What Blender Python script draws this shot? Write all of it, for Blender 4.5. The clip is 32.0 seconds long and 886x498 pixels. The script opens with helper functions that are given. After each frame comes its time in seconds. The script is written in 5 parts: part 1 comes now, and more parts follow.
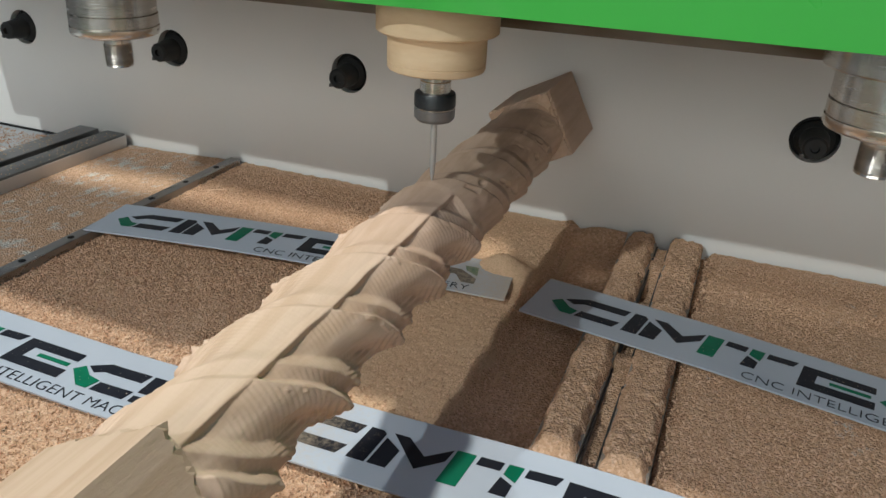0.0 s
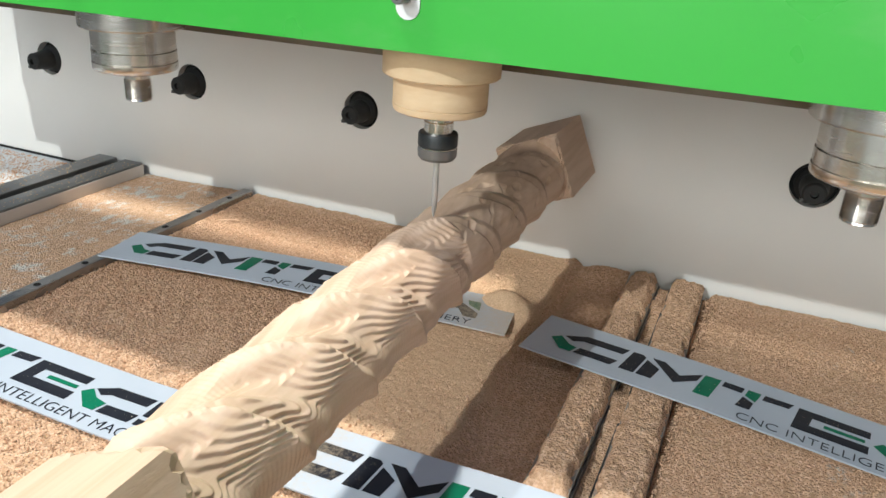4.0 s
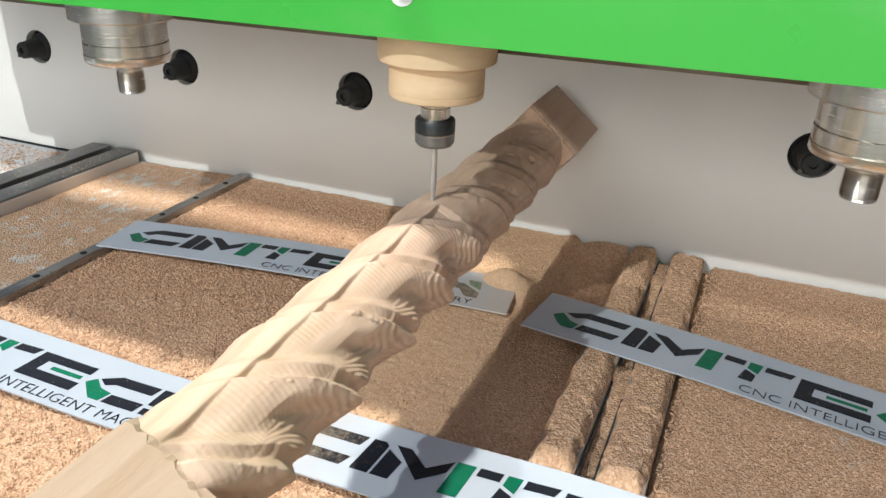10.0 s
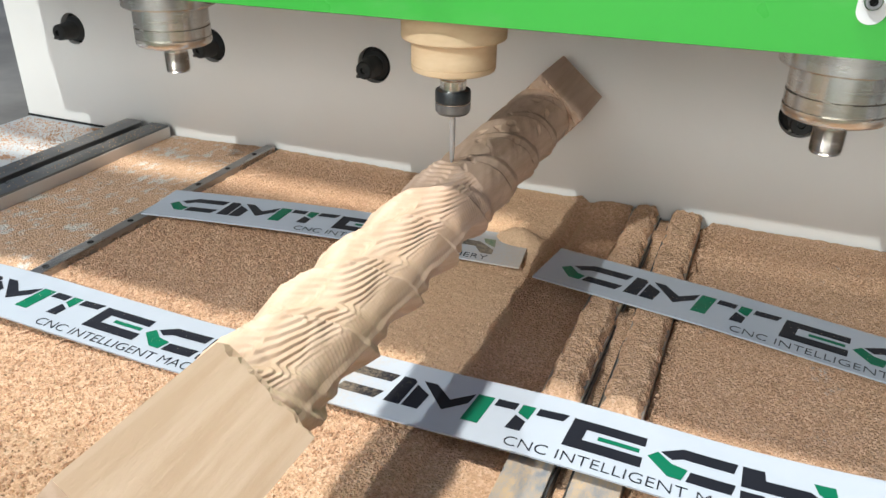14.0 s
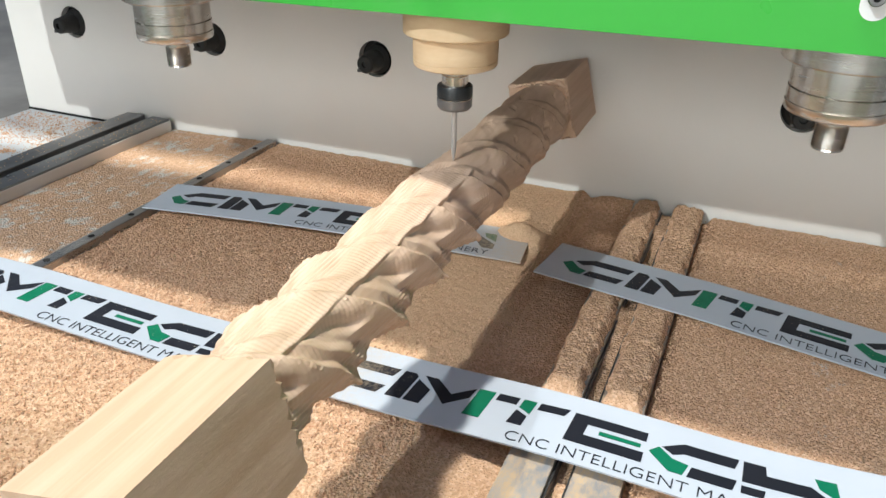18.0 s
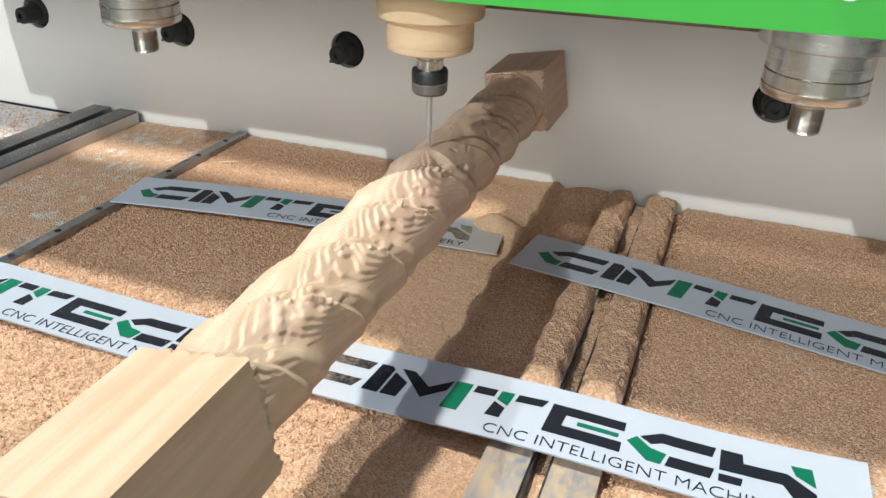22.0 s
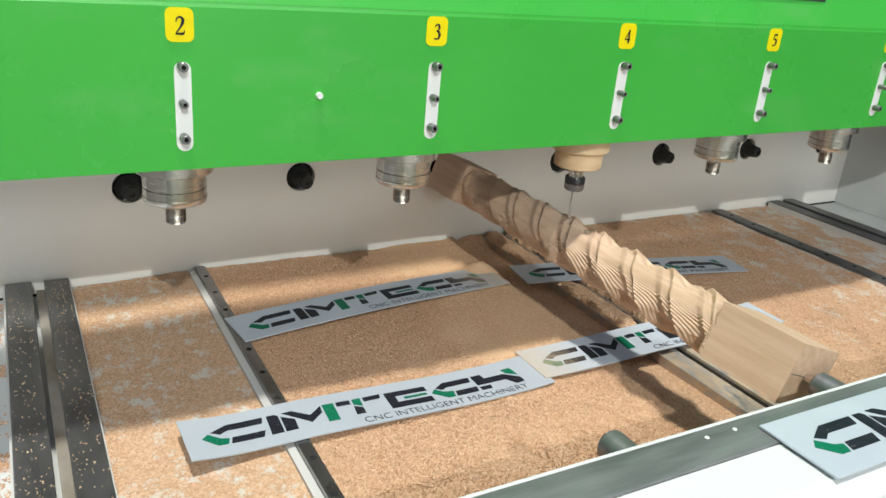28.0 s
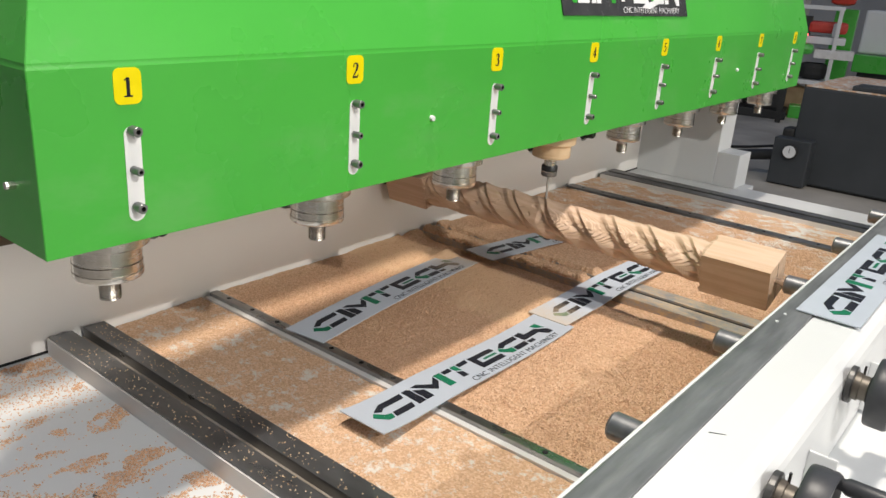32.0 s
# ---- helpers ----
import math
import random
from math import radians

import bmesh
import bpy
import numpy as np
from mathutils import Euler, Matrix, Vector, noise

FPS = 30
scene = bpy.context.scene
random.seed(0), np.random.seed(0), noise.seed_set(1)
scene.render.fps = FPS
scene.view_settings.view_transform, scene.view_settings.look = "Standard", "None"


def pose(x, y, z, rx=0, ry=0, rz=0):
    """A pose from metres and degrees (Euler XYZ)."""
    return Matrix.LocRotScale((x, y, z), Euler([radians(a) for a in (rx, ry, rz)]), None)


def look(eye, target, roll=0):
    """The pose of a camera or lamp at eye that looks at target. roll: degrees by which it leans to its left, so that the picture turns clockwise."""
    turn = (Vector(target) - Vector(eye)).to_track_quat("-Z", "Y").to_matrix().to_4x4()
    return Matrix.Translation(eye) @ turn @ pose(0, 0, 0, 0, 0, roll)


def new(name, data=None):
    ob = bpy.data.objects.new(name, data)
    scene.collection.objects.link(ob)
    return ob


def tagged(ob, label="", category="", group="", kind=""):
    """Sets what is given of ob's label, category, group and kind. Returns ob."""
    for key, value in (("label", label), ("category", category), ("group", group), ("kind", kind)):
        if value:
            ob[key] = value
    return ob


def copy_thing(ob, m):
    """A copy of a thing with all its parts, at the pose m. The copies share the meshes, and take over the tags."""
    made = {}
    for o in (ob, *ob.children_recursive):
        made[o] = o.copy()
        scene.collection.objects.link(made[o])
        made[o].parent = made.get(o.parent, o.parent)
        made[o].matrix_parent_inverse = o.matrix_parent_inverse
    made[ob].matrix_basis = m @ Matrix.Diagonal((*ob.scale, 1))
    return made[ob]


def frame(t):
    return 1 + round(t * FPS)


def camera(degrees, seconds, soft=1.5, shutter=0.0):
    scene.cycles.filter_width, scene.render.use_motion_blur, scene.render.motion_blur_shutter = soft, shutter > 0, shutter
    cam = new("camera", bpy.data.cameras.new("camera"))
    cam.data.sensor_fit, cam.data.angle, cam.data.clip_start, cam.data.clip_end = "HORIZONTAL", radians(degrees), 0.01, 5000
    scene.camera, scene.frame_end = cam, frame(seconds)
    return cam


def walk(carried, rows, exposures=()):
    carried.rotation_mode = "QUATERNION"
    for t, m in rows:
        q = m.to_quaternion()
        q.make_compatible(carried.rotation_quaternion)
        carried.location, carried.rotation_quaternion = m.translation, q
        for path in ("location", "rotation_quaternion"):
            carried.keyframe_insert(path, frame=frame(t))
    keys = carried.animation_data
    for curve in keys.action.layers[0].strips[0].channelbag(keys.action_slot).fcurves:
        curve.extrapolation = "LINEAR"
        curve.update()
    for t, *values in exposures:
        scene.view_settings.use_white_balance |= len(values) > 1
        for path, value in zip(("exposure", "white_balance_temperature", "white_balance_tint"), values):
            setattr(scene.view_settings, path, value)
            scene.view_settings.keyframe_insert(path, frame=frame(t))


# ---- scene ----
cam = camera(59.3, 32.0)
PATH = [
    (0, (0.179, -0.777, 0.347), (-0.459, 0.909, -0.52), 2.8),
    (0.5, (0.188, -0.781, 0.352), (-0.459, 0.912, -0.494), 2.4),
    (1, (0.194, -0.773, 0.357), (-0.441, 0.936, -0.467), 2.3),
    (1.5, (0.194, -0.777, 0.358), (-0.445, 0.928, -0.468), 2.3),
    (2, (0.195, -0.779, 0.358), (-0.458, 0.928, -0.453), 2.7),
    (2.5, (0.192, -0.783, 0.355), (-0.47, 0.929, -0.44), 3.5),
    (4.5, (0.192, -0.789, 0.354), (-0.52, 0.904, -0.437), 3.8),
    (5, (0.191, -0.793, 0.352), (-0.556, 0.873, -0.466), 3.7),
    (5.5, (0.192, -0.79, 0.355), (-0.559, 0.867, -0.477), 2.9),
    (6, (0.193, -0.786, 0.356), (-0.529, 0.885, -0.474), 2.7),
    (6.5, (0.191, -0.783, 0.354), (-0.49, 0.906, -0.472), 2.9),
    (7, (0.19, -0.782, 0.354), (-0.471, 0.915, -0.471), 3.0),
    (7.5, (0.191, -0.784, 0.356), (-0.472, 0.914, -0.468), 2.9),
    (8, (0.191, -0.782, 0.355), (-0.477, 0.914, -0.468), 2.8),
    (8.5, (0.191, -0.783, 0.355), (-0.478, 0.913, -0.468), 2.7),
    (9, (0.19, -0.784, 0.354), (-0.485, 0.909, -0.47), 2.8),
    (9.5, (0.189, -0.784, 0.354), (-0.481, 0.907, -0.478), 2.8),
    (10, (0.189, -0.785, 0.356), (-0.48, 0.902, -0.485), 2.3),
    (10.5, (0.189, -0.786, 0.356), (-0.483, 0.898, -0.488), 2.2),
    (11, (0.188, -0.786, 0.356), (-0.496, 0.898, -0.48), 1.6),
    (11.5, (0.178, -0.786, 0.349), (-0.522, 0.898, -0.474), 1.2),
    (12, (0.178, -0.794, 0.35), (-0.526, 0.891, -0.466), 1.4),
    (12.5, (0.19, -0.817, 0.365), (-0.499, 0.866, -0.468), 1.4),
    (13, (0.204, -0.843, 0.374), (-0.468, 0.82, -0.511), 1.5),
    (13.5, (0.208, -0.849, 0.378), (-0.464, 0.801, -0.531), 1.0),
    (14, (0.208, -0.847, 0.377), (-0.474, 0.796, -0.536), 0.8),
    (14.5, (0.207, -0.847, 0.377), (-0.482, 0.791, -0.539), 0.9),
    (16.5, (0.205, -0.846, 0.375), (-0.475, 0.794, -0.546), 1.1),
    (17, (0.206, -0.847, 0.374), (-0.472, 0.793, -0.548), 1.1),
    (17.5, (0.206, -0.846, 0.375), (-0.472, 0.792, -0.55), 1.0),
    (18, (0.207, -0.847, 0.377), (-0.473, 0.79, -0.549), 0.9),
    (18.5, (0.206, -0.848, 0.375), (-0.472, 0.791, -0.549), 1.0),
    (19, (0.202, -0.847, 0.374), (-0.464, 0.797, -0.549), 1.2),
    (19.5, (0.202, -0.845, 0.372), (-0.459, 0.8, -0.553), 1.1),
    (20, (0.203, -0.845, 0.374), (-0.452, 0.8, -0.557), 1.1),
    (20.5, (0.202, -0.846, 0.374), (-0.447, 0.799, -0.56), 1.3),
    (21, (0.202, -0.845, 0.374), (-0.442, 0.802, -0.561), 1.5),
    (21.5, (0.202, -0.844, 0.373), (-0.43, 0.808, -0.56), 1.7),
    (22, (0.203, -0.844, 0.373), (-0.409, 0.813, -0.567), 1.5),
    (22.5, (0.199, -0.844, 0.373), (-0.361, 0.81, -0.601), 0.9),
    (23, (0.184, -0.869, 0.406), (-0.296, 0.779, -0.62), 0.7),
    (23.5, (0.13, -0.917, 0.427), (-0.196, 0.767, -0.602), 0.8),
    (24, (0.077, -0.979, 0.456), (-0.120, 0.739, -0.549), 0.8),
    (24.5, (0.079, -0.999, 0.458), (-0.06, 0.747, -0.509), 1.8),
    (26.5, (-0.239, -1.108, 0.455), (0.163, 0.685, -0.334), 3.9),
    (27, (-0.35, -1.112, 0.466), (0.271, 0.644, -0.262), 4.5),
    (27.5, (-0.509, -1.067, 0.475), (0.3, 0.611, -0.252), 4.8),
    (28, (-0.634, -1.098, 0.485), (0.303, 0.515, -0.237), 5.1),
    (28.5, (-0.765, -1.116, 0.488), (0.292, 0.439, -0.192), 5.3),
    (29, (-0.917, -1.069, 0.476), (0.298, 0.389, -0.155), 5.4),
    (29.5, (-1.019, -1.052, 0.491), (0.288, 0.324, -0.142), 4.7),
    (30, (-1.043, -1.11, 0.505), (0.266, 0.258, -0.141), 3.4),
    (30.5, (-1.067, -1.12, 0.523), (0.276, 0.211, -0.127), 3.4),
    (31, (-1.084, -1.07, 0.522), (0.349, 0.172, -0.114), 4.0),
    (31.5, (-1.091, -1.03, 0.514), (0.384, 0.163, -0.12), 4.3),
    (32, (-1.075, -0.971, 0.502), (0.406, 0.198, -0.162), 3.9),
]
EXPOSURES = [(0, -0.5, 6350, 3), (1, -0.4, 5950, -3), (2.5, -0.3, 5800, -7), (4.5, 0.31, 6480, 5), (14, 0.23, 6450, 4.5), (22, 0.15, 6450, 4), (24, 0.07, 6400, -3), (27, -0.11, 6500, -3), (29, -0.13, 6900, 7.5), (32, -0.15, 7150, 10)]
walk(cam, [(t, look(eye, target, roll)) for t, eye, target, roll in PATH], EXPOSURES)

# ---- light ----
world = bpy.data.worlds.new("world")
scene.world = world
world.use_nodes = True
wn = world.node_tree
sky = wn.nodes.new("ShaderNodeTexSky")
sky.sky_type = "NISHITA"
sky.sun_disc = False
sky.sun_elevation, sky.sun_rotation = radians(55), radians(200)
wn.links.new(sky.outputs[0], wn.nodes["Background"].inputs[0])
wn.nodes["Background"].inputs[1].default_value = 0.15


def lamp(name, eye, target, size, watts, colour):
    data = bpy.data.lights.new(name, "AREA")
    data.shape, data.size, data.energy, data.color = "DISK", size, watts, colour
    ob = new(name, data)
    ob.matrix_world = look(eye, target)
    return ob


lamp("bay_lamp_light", (-0.65, -0.70, 4.0), (-0.3, -0.4, 0), 0.26, 170, (1.0, 0.965, 0.93))
# unseen source, placed to cast the shadow notches along the wall's foot
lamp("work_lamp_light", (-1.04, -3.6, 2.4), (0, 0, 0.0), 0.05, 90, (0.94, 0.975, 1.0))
# soft fill added in front to brighten the rear wall; no window known there
data = bpy.data.lights.new("window_light", "AREA")
data.shape, data.size, data.size_y, data.energy, data.color = "RECTANGLE", 8.0, 3.4, 365, (1.0, 0.955, 0.90)
new("window_light", data).matrix_world = look((0.5, -9.95, 2.7), (0.5, 0, 0.95))


# ---- materials ----
def material(name, rough=0.5, metal=0.0):
    m = bpy.data.materials.new(name)
    m.use_nodes = True
    b = m.node_tree.nodes["Principled BSDF"]
    b.inputs["Roughness"].default_value, b.inputs["Metallic"].default_value = rough, metal
    return m, m.node_tree, b


def node(nt, kind, **values):
    n = nt.nodes.new(kind)
    for k, v in values.items():
        n.inputs[k].default_value = v
    return n


def ramp(nt, fac, stops):
    r = nt.nodes.new("ShaderNodeValToRGB")
    els = r.color_ramp.elements
    while len(els) < len(stops):
        els.new(0.5)
    for e, (p, c) in zip(els, stops):
        e.position, e.color = p, (*c, 1)
    nt.links.new(fac, r.inputs[0])
    return r.outputs[0]


def noise_at(nt, scale, detail=4.0, stretch=None, coords="Object", rough=0.55):
    tc = nt.nodes.new("ShaderNodeTexCoord")
    n = node(nt, "ShaderNodeTexNoise", Scale=scale, Detail=detail, Roughness=rough)
    if stretch:
        mp = nt.nodes.new("ShaderNodeMapping")
        mp.inputs["Scale"].default_value = stretch
        nt.links.new(tc.outputs[coords], mp.inputs[0])
        nt.links.new(mp.outputs[0], n.inputs[0])
    else:
        nt.links.new(tc.outputs[coords], n.inputs[0])
    return n.outputs[0]


def bump(nt, b, height, strength, distance):
    bp = node(nt, "ShaderNodeBump", Strength=strength, Distance=distance)
    nt.links.new(height, bp.inputs["Height"])
    nt.links.new(bp.outputs[0], b.inputs["Normal"])


def mix(nt, fac, a, c):
    m = nt.nodes.new("ShaderNodeMix")
    m.data_type = "RGBA"
    nt.links.new(fac, m.inputs[0]) if not isinstance(fac, float) else setattr(m.inputs[0], "default_value", fac)
    for sock, v in ((m.inputs[6], a), (m.inputs[7], c)):
        if isinstance(v, tuple):
            sock.default_value = (*v, 1)
        else:
            nt.links.new(v, sock)
    return m.outputs[2]


def mottled(name, dark, light, scale, rough=0.5, metal=0.0, stretch=None, grain=0.0, grain_scale=200, rough_var=0.0, coords="Object"):
    """A surface of two close tones at one scale and fine relief at another."""
    m, nt, b = material(name, rough, metal)
    n = noise_at(nt, scale, 5, stretch, coords)
    nt.links.new(ramp(nt, n, [(0.3, dark), (0.7, light)]), b.inputs["Base Color"])
    if rough_var:
        nt.links.new(ramp(nt, noise_at(nt, scale * 3, 4, stretch, coords), [(0.3, (rough - rough_var,) * 3), (0.7, (rough + rough_var,) * 3)]), b.inputs["Roughness"])
    if grain:
        bump(nt, b, noise_at(nt, grain_scale, 3, stretch, coords), grain, 0.002)
    return m


GREEN = mottled("green_paint", (0.047, 0.368, 0.047), (0.056, 0.412, 0.053), 3, 0.30, grain=0.03, grain_scale=350, rough_var=0.05)
WHITE = mottled("white_paint", (0.755, 0.725, 0.685), (0.81, 0.785, 0.75), 2.5, 0.42, grain=0.04, grain_scale=300, rough_var=0.06)
FRONT_WHITE = mottled("front_white_paint", (0.61, 0.62, 0.62), (0.67, 0.675, 0.67), 2.0, 0.35, grain=0.03, grain_scale=300, rough_var=0.05)
STEEL = mottled("turned_steel", (0.62, 0.585, 0.54), (0.76, 0.73, 0.69), 14, 0.24, 1.0, (1, 1, 12), 0.012, 300, 0.05)
DUSTED = mottled("dust_coated_steel", (0.60, 0.42, 0.25), (0.70, 0.53, 0.34), 40, 0.75, 0.0, (1, 1, 3), 0.08, 500)
NUT = mottled("dark_nut", (0.025, 0.028, 0.03), (0.07, 0.07, 0.07), 60, 0.42, 0.5)
BLACK = mottled("black_rubber", (0.010, 0.011, 0.011), (0.022, 0.022, 0.021), 50, 0.6, grain=0.1, grain_scale=400)
WHEEL_PLASTIC = mottled("slate_plastic", (0.030, 0.031, 0.035), (0.046, 0.047, 0.052), 40, 0.42, grain=0.06, grain_scale=400)
# near-black colour paints in the shade inside holes, sockets and the slot
HOLE = mottled("recess_shade_black", (0.006, 0.006, 0.006), (0.012, 0.011, 0.01), 20, 0.8)
RAIL = mottled("dusty_rail_steel", (0.11, 0.111, 0.115), (0.26, 0.261, 0.265), 14, 0.36, 0.8, (1, 0.35, 1), 0.05, 300, 0.1)
TRACK = mottled("bright_track_steel", (0.23, 0.23, 0.23), (0.42, 0.415, 0.41), 18, 0.30, 0.95, (1, 0.35, 1), 0.04, 300, 0.08)
SLOT_FLOOR = mottled("dusty_slot_floor", (0.20, 0.165, 0.125), (0.46, 0.42, 0.38), 20, 0.6, 0.2, (1, 0.4, 1), 0.1, 300)
RAIL_SIDE = mottled("pale_rail_side", (0.58, 0.565, 0.55), (0.74, 0.73, 0.715), 12, 0.45, 0.2, (1, 0.2, 1), 0.04, 300)
LIP = mottled("ground_steel_lip", (0.13, 0.135, 0.137), (0.31, 0.315, 0.315), 26, 0.38, 0.5, (0.25, 1.6, 1), 0.05, 260, 0.1)
SLOT_STEEL = mottled("dusty_blue_steel", (0.26, 0.275, 0.305), (0.42, 0.43, 0.45), 26, 0.38, 0.5, (1, 0.5, 1), 0.05, 260, 0.08)
# brown tones put the steel's reflections into its base colour
PLATE = mottled("brown_reflection_plate", (0.10, 0.065, 0.04), (0.30, 0.24, 0.19), 18, 0.4, 0.6, (0.3, 1, 1.5), 0.06, 200, 0.1)
BEAM = mottled("beam_grey", (0.20, 0.20, 0.20), (0.27, 0.27, 0.26), 4, 0.5, grain=0.03)
LABEL = mottled("label_foil", (0.465, 0.51, 0.575), (0.52, 0.565, 0.63), 12, 0.33, 0.15, grain=0.02, grain_scale=120)
INK = mottled("dark_ink", (0.010, 0.012, 0.018), (0.018, 0.02, 0.028), 120, 0.4)
INK_GREEN = mottled("green_ink", (0.004, 0.13, 0.065), (0.008, 0.17, 0.09), 80, 0.4)
YELLOW = mottled("yellow_label", (0.76, 0.62, 0.006), (0.82, 0.68, 0.01), 60, 0.4)
BOLT = mottled("bolt_steel", (0.06, 0.06, 0.06), (0.13, 0.125, 0.12), 90, 0.42, 0.6)
SLOTW = mottled("slot_white", (0.72, 0.73, 0.72), (0.78, 0.78, 0.77), 20, 0.45)
CUTTER = mottled("bright_tool_steel", (0.46, 0.46, 0.46), (0.58, 0.58, 0.57), 60, 0.30, 0.6)
SLEEVE = mottled("grey_sleeve_steel", (0.17, 0.17, 0.175), (0.27, 0.27, 0.27), 50, 0.38, 0.7, rough_var=0.06)
BRASS = mottled("dull_brass", (0.11, 0.095, 0.075), (0.22, 0.19, 0.155), 40, 0.45, 0.4, grain=0.05)
CONCRETE = mottled("concrete", (0.20, 0.185, 0.16), (0.50, 0.465, 0.41), 1.1, 0.6, grain=0.2, grain_scale=60)
DARKGREY = mottled("dark_machine_paint", (0.028, 0.033, 0.037), (0.04, 0.045, 0.05), 3, 0.5, grain=0.05)
RED = mottled("red_paint", (0.42, 0.03, 0.02), (0.55, 0.05, 0.03), 8, 0.5)
CARTON = mottled("brown_carton", (0.24, 0.16, 0.09), (0.34, 0.24, 0.14), 9, 0.8)
STRIP_INK = mottled("strip_ink", (0.010, 0.012, 0.018), (0.018, 0.02, 0.028), 120, 0.4)
STRIP_GREEN = mottled("strip_green_ink", (0.004, 0.13, 0.065), (0.008, 0.17, 0.09), 80, 0.4)
LOGO_BACK = mottled("dark_film", (0.03, 0.032, 0.034), (0.06, 0.062, 0.065), 25, 0.22, grain=0.04, grain_scale=60, rough_var=0.08)
LOGO_WHITE = mottled("white_film", (0.70, 0.71, 0.73), (0.78, 0.78, 0.79), 30, 0.3)
LOGO_GREEN = mottled("green_film", (0.02, 0.30, 0.03), (0.03, 0.36, 0.04), 30, 0.3)
GLOW_RED = material("red_indicator", 0.4)[0]
GLOW_RED.node_tree.nodes["Principled BSDF"].inputs["Emission Color"].default_value = (1, 0.05, 0.05, 1)
GLOW_RED.node_tree.nodes["Principled BSDF"].inputs["Emission Strength"].default_value = 6
BACKDROP = mottled("backdrop_grey", (0.42, 0.43, 0.44), (0.5, 0.5, 0.5), 0.6, 0.7, grain=0.1, grain_scale=20)
HALL = mottled("hall_wall", (0.36, 0.345, 0.325), (0.46, 0.445, 0.42), 0.6, 0.7, grain=0.1, grain_scale=20)


def wood():
    m, nt, b = material("pale_wood", 0.62)
    big = noise_at(nt, 9, 6, (1, 0.18, 1))
    fine = noise_at(nt, 110, 4, (1, 0.05, 1))
    base = ramp(nt, big, [(0.3, (0.56, 0.378, 0.253)), (0.7, (0.655, 0.463, 0.332))])
    nt.links.new(mix(nt, 0.38, base, ramp(nt, fine, [(0.4, (0.46, 0.29, 0.185)), (0.6, (0.66, 0.48, 0.365))])), b.inputs["Base Color"])
    old = b.inputs["Base Color"].links[0].from_socket
    fleck = ramp(nt, noise_at(nt, 38, 7, (1, 0.35, 1), "Object", 0.7), [(0.55, (0, 0, 0)), (0.78, (0.4, 0.4, 0.4))])
    nt.links.new(mix(nt, fleck, old, (0.44, 0.28, 0.165)), b.inputs["Base Color"])
    bump(nt, b, noise_at(nt, 300, 5, (1, 0.25, 1), "Object", 0.7), 0.3, 0.0012)
    return m


def sawdust(name, bare=0.0, slope=0.0, x0=0.0, patches=19):
    """Coarse sawdust; bare: how much of the pale board shows through it."""
    m, nt, b = material(name, 0.85)
    tc = nt.nodes.new("ShaderNodeTexCoord")
    vor = node(nt, "ShaderNodeTexVoronoi", Scale=460.0, Randomness=1.0)
    warp = nt.nodes.new("ShaderNodeMapping")
    nt.links.new(tc.outputs["Object"], warp.inputs[0])
    nt.links.new(warp.outputs[0], vor.inputs["Vector"])
    n_big, n_mid = noise_at(nt, 6, 4), noise_at(nt, 420, 6, None, "Object", 0.7)
    wob = node(nt, "ShaderNodeTexNoise", Scale=260.0, Detail=3.0)
    nt.links.new(tc.outputs["Object"], wob.inputs[0])
    shift = nt.nodes.new("ShaderNodeVectorMath")
    shift.operation = "MULTIPLY_ADD"
    shift.inputs[1].default_value = (0.0016, 0.0016, 0.0016)
    nt.links.new(wob.outputs["Color"], shift.inputs[0])
    nt.links.new(tc.outputs["Object"], shift.inputs[2])
    nt.links.new(shift.outputs[0], warp.inputs[0])
    chips = ramp(nt, vor.outputs["Color"], [(0.05, (0.48, 0.285, 0.168)), (0.45, (0.68, 0.415, 0.25)), (0.95, (0.90, 0.65, 0.46))])
    tone = ramp(nt, n_big, [(0.3, (0.60, 0.355, 0.205)), (0.7, (0.72, 0.45, 0.28))])
    col = mix(nt, 0.34, chips, tone)
    if bare:
        sep = nt.nodes.new("ShaderNodeSeparateXYZ")
        nt.links.new(tc.outputs["Object"], sep.inputs[0])
        grade = nt.nodes.new("ShaderNodeMath")
        grade.operation = "MULTIPLY_ADD"
        grade.inputs[1].default_value, grade.inputs[2].default_value = slope, -slope * x0
        nt.links.new(sep.outputs[0], grade.inputs[0])
        both = nt.nodes.new("ShaderNodeMath")
        nt.links.new(noise_at(nt, patches, 10, (1, 0.8, 1), "Object", 0.78), both.inputs[0])
        nt.links.new(grade.outputs[0], both.inputs[1])
        patch = ramp(nt, both.outputs[0], [(0.59 - bare, (0, 0, 0)), (0.66 - bare, (1, 1, 1))])
        nt.links.new(mix(nt, patch, col, (0.74, 0.69, 0.62)), b.inputs["Base Color"])
    else:
        nt.links.new(col, b.inputs["Base Color"])
    add = nt.nodes.new("ShaderNodeMath")
    add.operation = "ADD"
    nt.links.new(vor.outputs["Distance"], add.inputs[0])
    nt.links.new(n_mid, add.inputs[1])
    bump(nt, b, add.outputs[0], 0.8, 0.0022)
    return m


